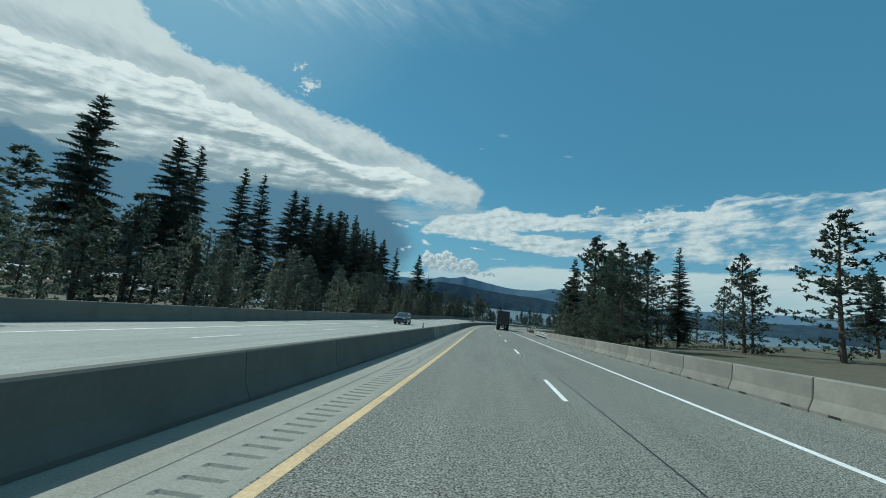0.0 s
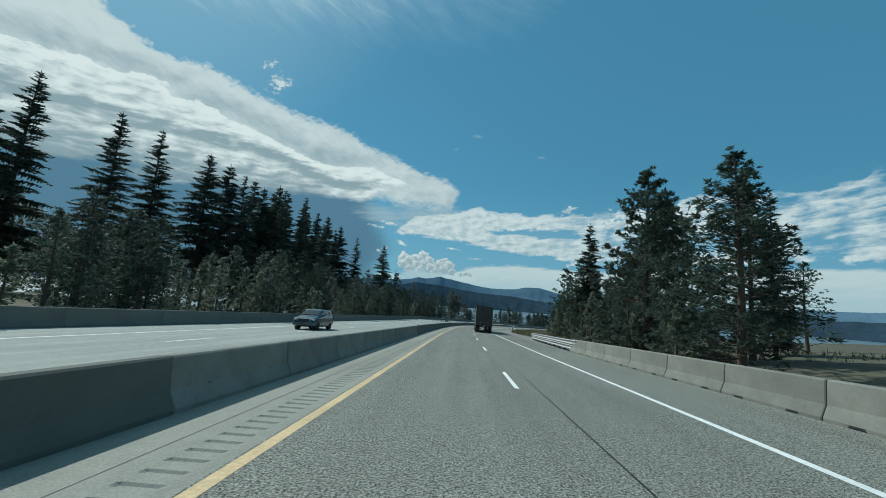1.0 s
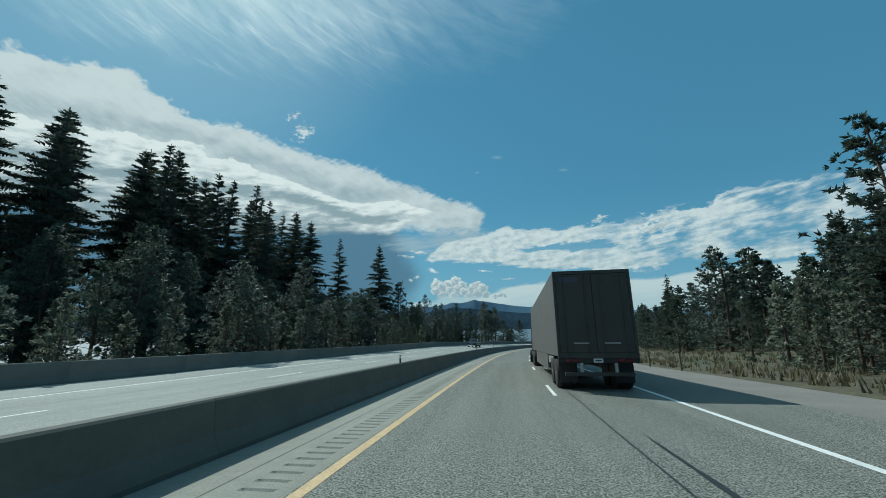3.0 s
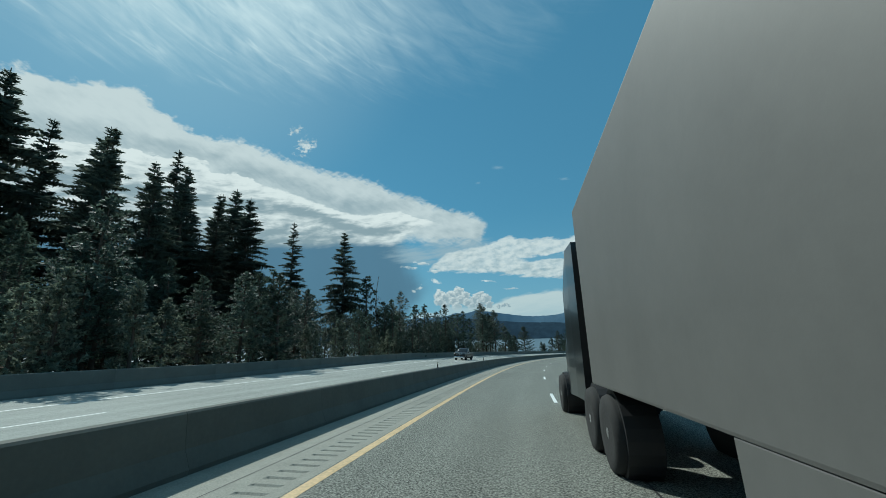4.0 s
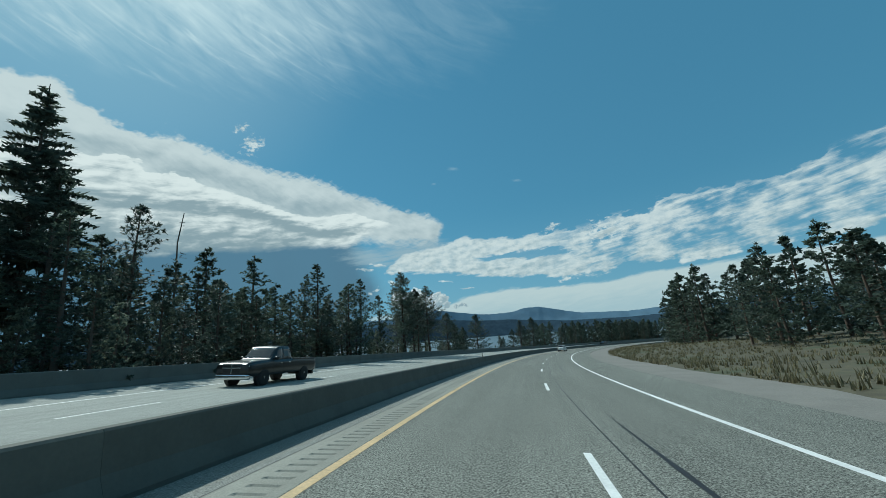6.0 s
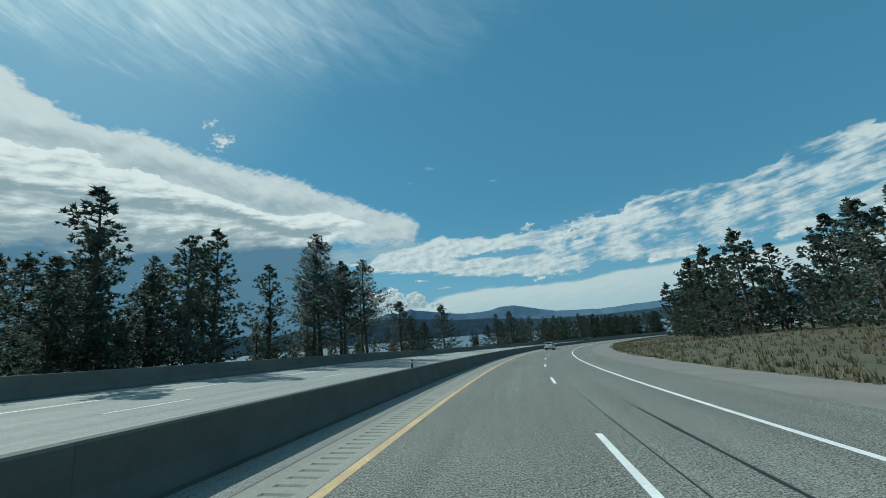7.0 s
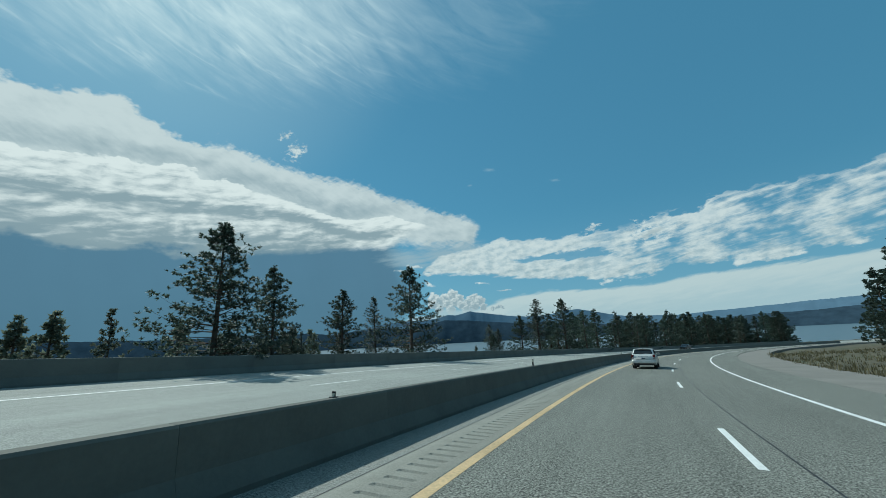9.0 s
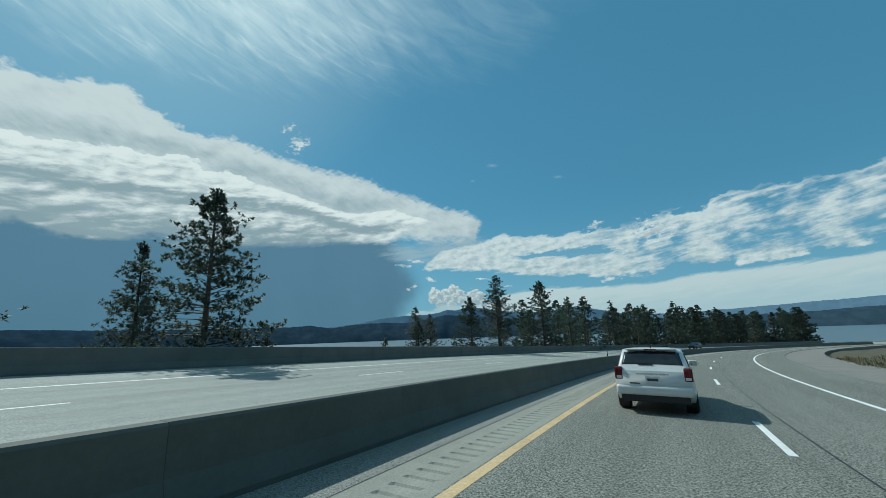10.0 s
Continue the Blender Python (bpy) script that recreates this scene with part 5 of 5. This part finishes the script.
def hatchback(label, mat, length, width, height):
    """A tall hatchback facing +y."""
    root = new("car")
    h, w = length / 2, width / 2
    belt = height * 0.655
    top = [(-h, belt - 0.05), (-h + 0.07, belt + 0.05), (-h + 0.14, belt + 0.10), (-h + 0.40, height - 0.07), (-h + 0.62, height - 0.02), (-h * 0.2, height), (h * 0.05, height - 0.015), (h * 0.16, height - 0.09), (h * 0.50, belt + 0.03), (h * 0.56, belt - 0.005), (h * 0.85, belt - 0.13), (h - 0.06, belt - 0.26), (h, belt - 0.36)]
    sh = Shell(w, top, [(-h, belt - 0.02), (0, belt - 0.02), (h * 0.4, belt - 0.07), (h, belt - 0.22)], [(-h, 0.42), (-h + 0.35, 0.26), (h - 0.4, 0.24), (h, 0.38)], [(-h, 0.90), (-h + 0.12, 0.955), (-h + 0.6, 1.0), (h * 0.55, 1.0), (h - 0.25, 0.93), (h, 0.76)], 0.775)
    part("body", sh.body(-h, h), mat, root, "", True)
    part("rear_window", sh.patch((-h + 0.155, 0), (-h + 0.385, 0), 8.9, 0, 0, 0.008, 12, 6), GLASS, root, "dark tinted rear window", True)
    part("windscreen", sh.patch((h * 0.19, 0), (h * 0.485, 0), 8.8, 0, 0, 0.008, 12, 6), GLASS, root, "dark windscreen", True)
    for sg in (1, -1):
        for near, far in (((-h + 0.33, -h + 0.50), (-h * 0.52, -h * 0.50)), ((-h * 0.47, -h * 0.45), (-h * 0.03, -h * 0.03)), ((h * 0.02, h * 0.02), (h * 0.40, h * 0.17))):
            part("side_window", sh.patch(near, far, 6.25, 7.8, sg), GLASS, root, "dark side window", True)
    part("spoiler", boxes(((-w * 0.64, -h + 0.30, height - 0.075), (w * 0.64, -h + 0.56, height - 0.035)), bevel=0.018), mat, root, "", True)
    part("brake_lamp", boxes(((-0.14, -h + 0.288, height - 0.068), (0.14, -h + 0.31, height - 0.045)), bevel=0.006), RED, root, "slim high brake lamp")
    part("rear_wiper", boxes(((-0.30, -h + 0.118, belt + 0.105), (0.03, -h + 0.138, belt + 0.125)), bevel=0.004), BLACK, root)
    part("tailgate_strip", boxes(((-0.34, -h - 0.014, belt - 0.115), (0.34, -h + 0.02, belt - 0.075)), bevel=0.01), CHROME, root, "chrome tailgate strip")
    part("tailgate_badge", boxes(((-w * 0.58, -h - 0.008, 0.67), (-w * 0.32, -h + 0.01, 0.70))), INK, root, "small dark badge bar")
    part("roof_aerial", boxes(((-0.012, -h + 0.60, height - 0.03), (0.012, -h + 0.72, height + 0.05)), bevel=0.01), BLACK, root)
    fittings(root, sh, mat, h, w, dict(wheel=0.335, rear_lamp=belt - 0.24, lamp_tall=0.30, head_lamp=belt - 0.36, nose=0.09, belt=belt - 0.03, mirror=h * 0.36, handles=(-h * 0.36, h * 0.06), doors=(-h * 0.50, -h * 0.01, h * 0.43), trim=mat, bumper=mat, plate=belt - 0.30, axle_rear=-h * 0.60, axle_front=h * 0.61))
    return tagged(root, label, "car")


def pickup(label, mat, length, width, height):
    """A crew-cab pickup facing +y."""
    root = new("pickup_truck")
    h, w = length / 2, width / 2
    belt = 1.22
    top = [(-h, 1.20), (-h * 0.205, 1.215), (-h * 0.19, 1.25), (-h * 0.15, height - 0.10), (-h * 0.09, height - 0.01), (h * 0.10, height), (h * 0.22, height - 0.03), (h * 0.44, belt + 0.05), (h * 0.48, belt + 0.015), (h * 0.85, belt - 0.03), (h - 0.08, belt - 0.10), (h, belt - 0.20)]
    sh = Shell(w, top, [(-h, 1.17), (0, 1.18), (h * 0.45, 1.16), (h, 1.02)], [(-h, 0.58), (-h + 0.3, 0.50), (h - 0.5, 0.46), (h, 0.56)], [(-h, 0.96), (-h + 0.1, 0.985), (0, 1.0), (h * 0.6, 1.0), (h - 0.2, 0.975), (h, 0.88)], 0.79)
    part("body", sh.body(-h, h), mat, root, "", True)
    part("cargo_bed", boxes(((-w * 0.80, -h + 0.09, 1.19), (w * 0.80, -h * 0.215, 1.222))), BLACK, root, "black open cargo bed")
    for sg in (-1, 1):
        part("bed_rail", boxes(((sg * w * 0.80, -h + 0.04, 1.17), (sg * w * 0.955, -h * 0.20, 1.25)), bevel=0.02), mat, root)
        for near, far in (((-h * 0.135, -h * 0.11), (h * 0.10, h * 0.10)), ((h * 0.125, h * 0.125), (h * 0.37, h * 0.235))):
            part("side_window", sh.patch(near, far, 6.2, 7.8, sg), GLASS, root, "dark side window", True)
    part("rear_window", sh.patch((-h * 0.178, 0), (-h * 0.152, 0), 9.0, 0, 0, 0.008, 10, 3), GLASS, root, "dark rear window", True)
    part("windscreen", sh.patch((h * 0.245, 0), (h * 0.43, 0), 8.8, 0, 0, 0.008, 12, 6), GLASS, root, "dark windscreen", True)
    part("grille_bar", boxes(((-w * 0.5, h + 0.008, 0.86), (w * 0.5, h + 0.034, 0.92)), ((-0.035, h + 0.008, 0.64), (0.035, h + 0.034, 1.08)), bevel=0.008), CHROME, root, "chrome crossed grille bars")
    part("grille_surround", boxes(((-w * 0.52, h - 0.05, 1.05), (w * 0.52, h + 0.02, 1.10)), bevel=0.015), CHROME, root, "chrome grille surround")
    fittings(root, sh, mat, h, w, dict(wheel=0.41, rear_lamp=0.78, lamp_tall=0.36, head_lamp=0.86, nose=0.05, belt=1.18, mirror=h * 0.33, handles=(-h * 0.10, h * 0.14), doors=(-h * 0.16, h * 0.11, h * 0.40), trim=CHROME, bumper=CHROME, plate=0.70, axle_rear=-h * 0.58, axle_front=h * 0.62))
    return tagged(root, label, "pickup")


hatchback("white hatchback with dark tinted rear window driving on the asphalt lane", WHITE_PAINT, 4.41, 1.75, 1.53).matrix_basis = stand(245.5, 1.85)
hatchback("dark blue-grey compact SUV on the opposite carriageway", BLUE_PAINT, 4.55, 1.82, 1.68).matrix_basis = stand(55.0, -10.2, 180)
pickup("black pickup truck with a chrome grille on the opposite carriageway", DARK_PAINT, 5.8, 2.0, 1.93).matrix_basis = stand(158.5, -10.9, 180)
hatchback("dark compact car far off on the opposite carriageway", DARK_PAINT, 4.4, 1.78, 1.55).matrix_basis = stand(345.0, -11.0, 180)


def lorry():
    """Semi-trailer with its tractor, seen from behind; origin under the trailer's rear."""
    root = new("semi_trailer_truck")
    L, W, z0, z1 = 16.1, 1.29, 1.12, 4.05
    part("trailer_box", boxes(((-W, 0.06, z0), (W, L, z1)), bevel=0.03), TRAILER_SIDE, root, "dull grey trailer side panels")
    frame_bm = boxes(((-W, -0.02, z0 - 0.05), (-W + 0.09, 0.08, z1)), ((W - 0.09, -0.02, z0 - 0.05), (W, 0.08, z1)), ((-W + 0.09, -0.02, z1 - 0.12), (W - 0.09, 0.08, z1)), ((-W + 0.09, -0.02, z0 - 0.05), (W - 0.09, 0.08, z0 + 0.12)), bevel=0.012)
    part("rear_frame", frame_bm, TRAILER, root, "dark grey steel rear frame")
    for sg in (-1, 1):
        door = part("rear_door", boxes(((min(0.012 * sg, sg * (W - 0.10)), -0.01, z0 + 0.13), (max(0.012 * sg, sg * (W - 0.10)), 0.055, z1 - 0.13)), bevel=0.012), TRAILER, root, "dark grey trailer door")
        for x in (0.25, 0.95):
            part("lock_rod", boxes(((sg * x - 0.017, -0.045, z0 + 0.0), (sg * x + 0.017, -0.012, z1 - 0.05)), bevel=0.008), TRAILER, door)
        for k in range(4):
            zz = z0 + 0.35 + k * 0.72
            part("hinge", boxes(((sg * (W - 0.24), -0.03, zz), (sg * (W - 0.01), -0.012, zz + 0.09)), bevel=0.005), TRAILER, door)
        part("door_handle", boxes(((sg * 0.25, -0.06, z0 + 0.42), (sg * 0.75, -0.045, z0 + 0.46)), bevel=0.004), STEEL, door)
        for k in range(2):
            part("tail_lamp", boxes(((sg * (0.72 + 0.24 * k) - 0.09, -0.05, z0 - 0.17), (sg * (0.72 + 0.24 * k) + 0.09, -0.01, z0 - 0.07)), bevel=0.012), RED, root, "red trailer tail lamp")
        part("mud_flap", boxes(((sg * 0.62, 0.55, 0.25), (sg * 1.22, 0.57, 1.0)), bevel=0.005), BLACK, root, "black rubber mud flap")
        part("bumper_leg", boxes(((sg * 0.55 - 0.05, 0.02, 0.56), (sg * 0.55 + 0.05, 0.10, z0)), bevel=0.01), STEEL, root)
    part("dark_sticker", boxes(((-1.12, -0.016, z1 - 0.42), (-0.42, -0.0105, z1 - 0.22))), INK, root, "dark label bar on the trailer door")
    part("round_badge", lathe([(0.16, -0.016), (0.16, -0.0105)], 20, "z"), TRAILER, root, "dull round emblem").matrix_basis = pose(0.75, 0.0, z1 - 0.42, -90, 0, 0) @ pose(0, 0, 0)
    part("under_ride_bar", boxes(((-1.1, 0.0, 0.50), (1.1, 0.10, 0.62)), bevel=0.015), TRAILER, root, "dark steel under-ride guard")
    part("light_panel", boxes(((-W, 0.0, z0 - 0.20), (W, 0.06, z0 - 0.045)), bevel=0.01), BLACK, root)
    plate = part("number_plate", boxes(((-0.16, -0.02, z0 - 0.19), (0.14, -0.004, z0 - 0.06)), bevel=0.004), PLATE, root)
    part("plate_bar", boxes(((-0.11, -0.024, z0 - 0.15), (0.09, -0.0205, z0 - 0.10))), INK, plate)
    part("chassis", boxes(((-0.5, 0.3, 0.85), (0.5, L - 0.3, z0)), bevel=0.02), BLACK, root)
    for sg in (-1, 1):
        part("side_skirt", boxes(((sg * (W - 0.05), 4.2, 0.45), (sg * (W - 0.01), 12.0, z0)), bevel=0.008), TRAILER_SIDE, root)
    for y in (1.3, 2.55, L - 0.6, L + 0.7, L + 5.2):
        for sg in (-1, 1):
            wheel(root, sg * 1.02, y, 0.51, 0.50, STEEL)
    part("tractor_frame", boxes(((-0.45, L - 1.2, 0.8), (0.45, L + 6.0, 1.05)), bevel=0.02), BLACK, root)
    part("tractor_cab", loft([[(-x, y, a), (x, y, a), (x * 0.97, y, b), (-x * 0.97, y, b)] for x, y, a, b in ((1.2, L + 1.3, 0.7, 3.85), (1.22, L + 2.2, 0.7, 3.9), (1.2, L + 3.4, 0.65, 3.1), (1.15, L + 3.9, 0.6, 2.1), (1.0, L + 5.6, 0.6, 1.75), (0.9, L + 6.1, 0.6, 1.5))]), DARK_PAINT, root, "dark tractor cab")
    return tagged(root, "semi-trailer truck with dark grey rear doors in the slow lane", "truck")


lorry().matrix_basis = stand(83.0, 5.25)
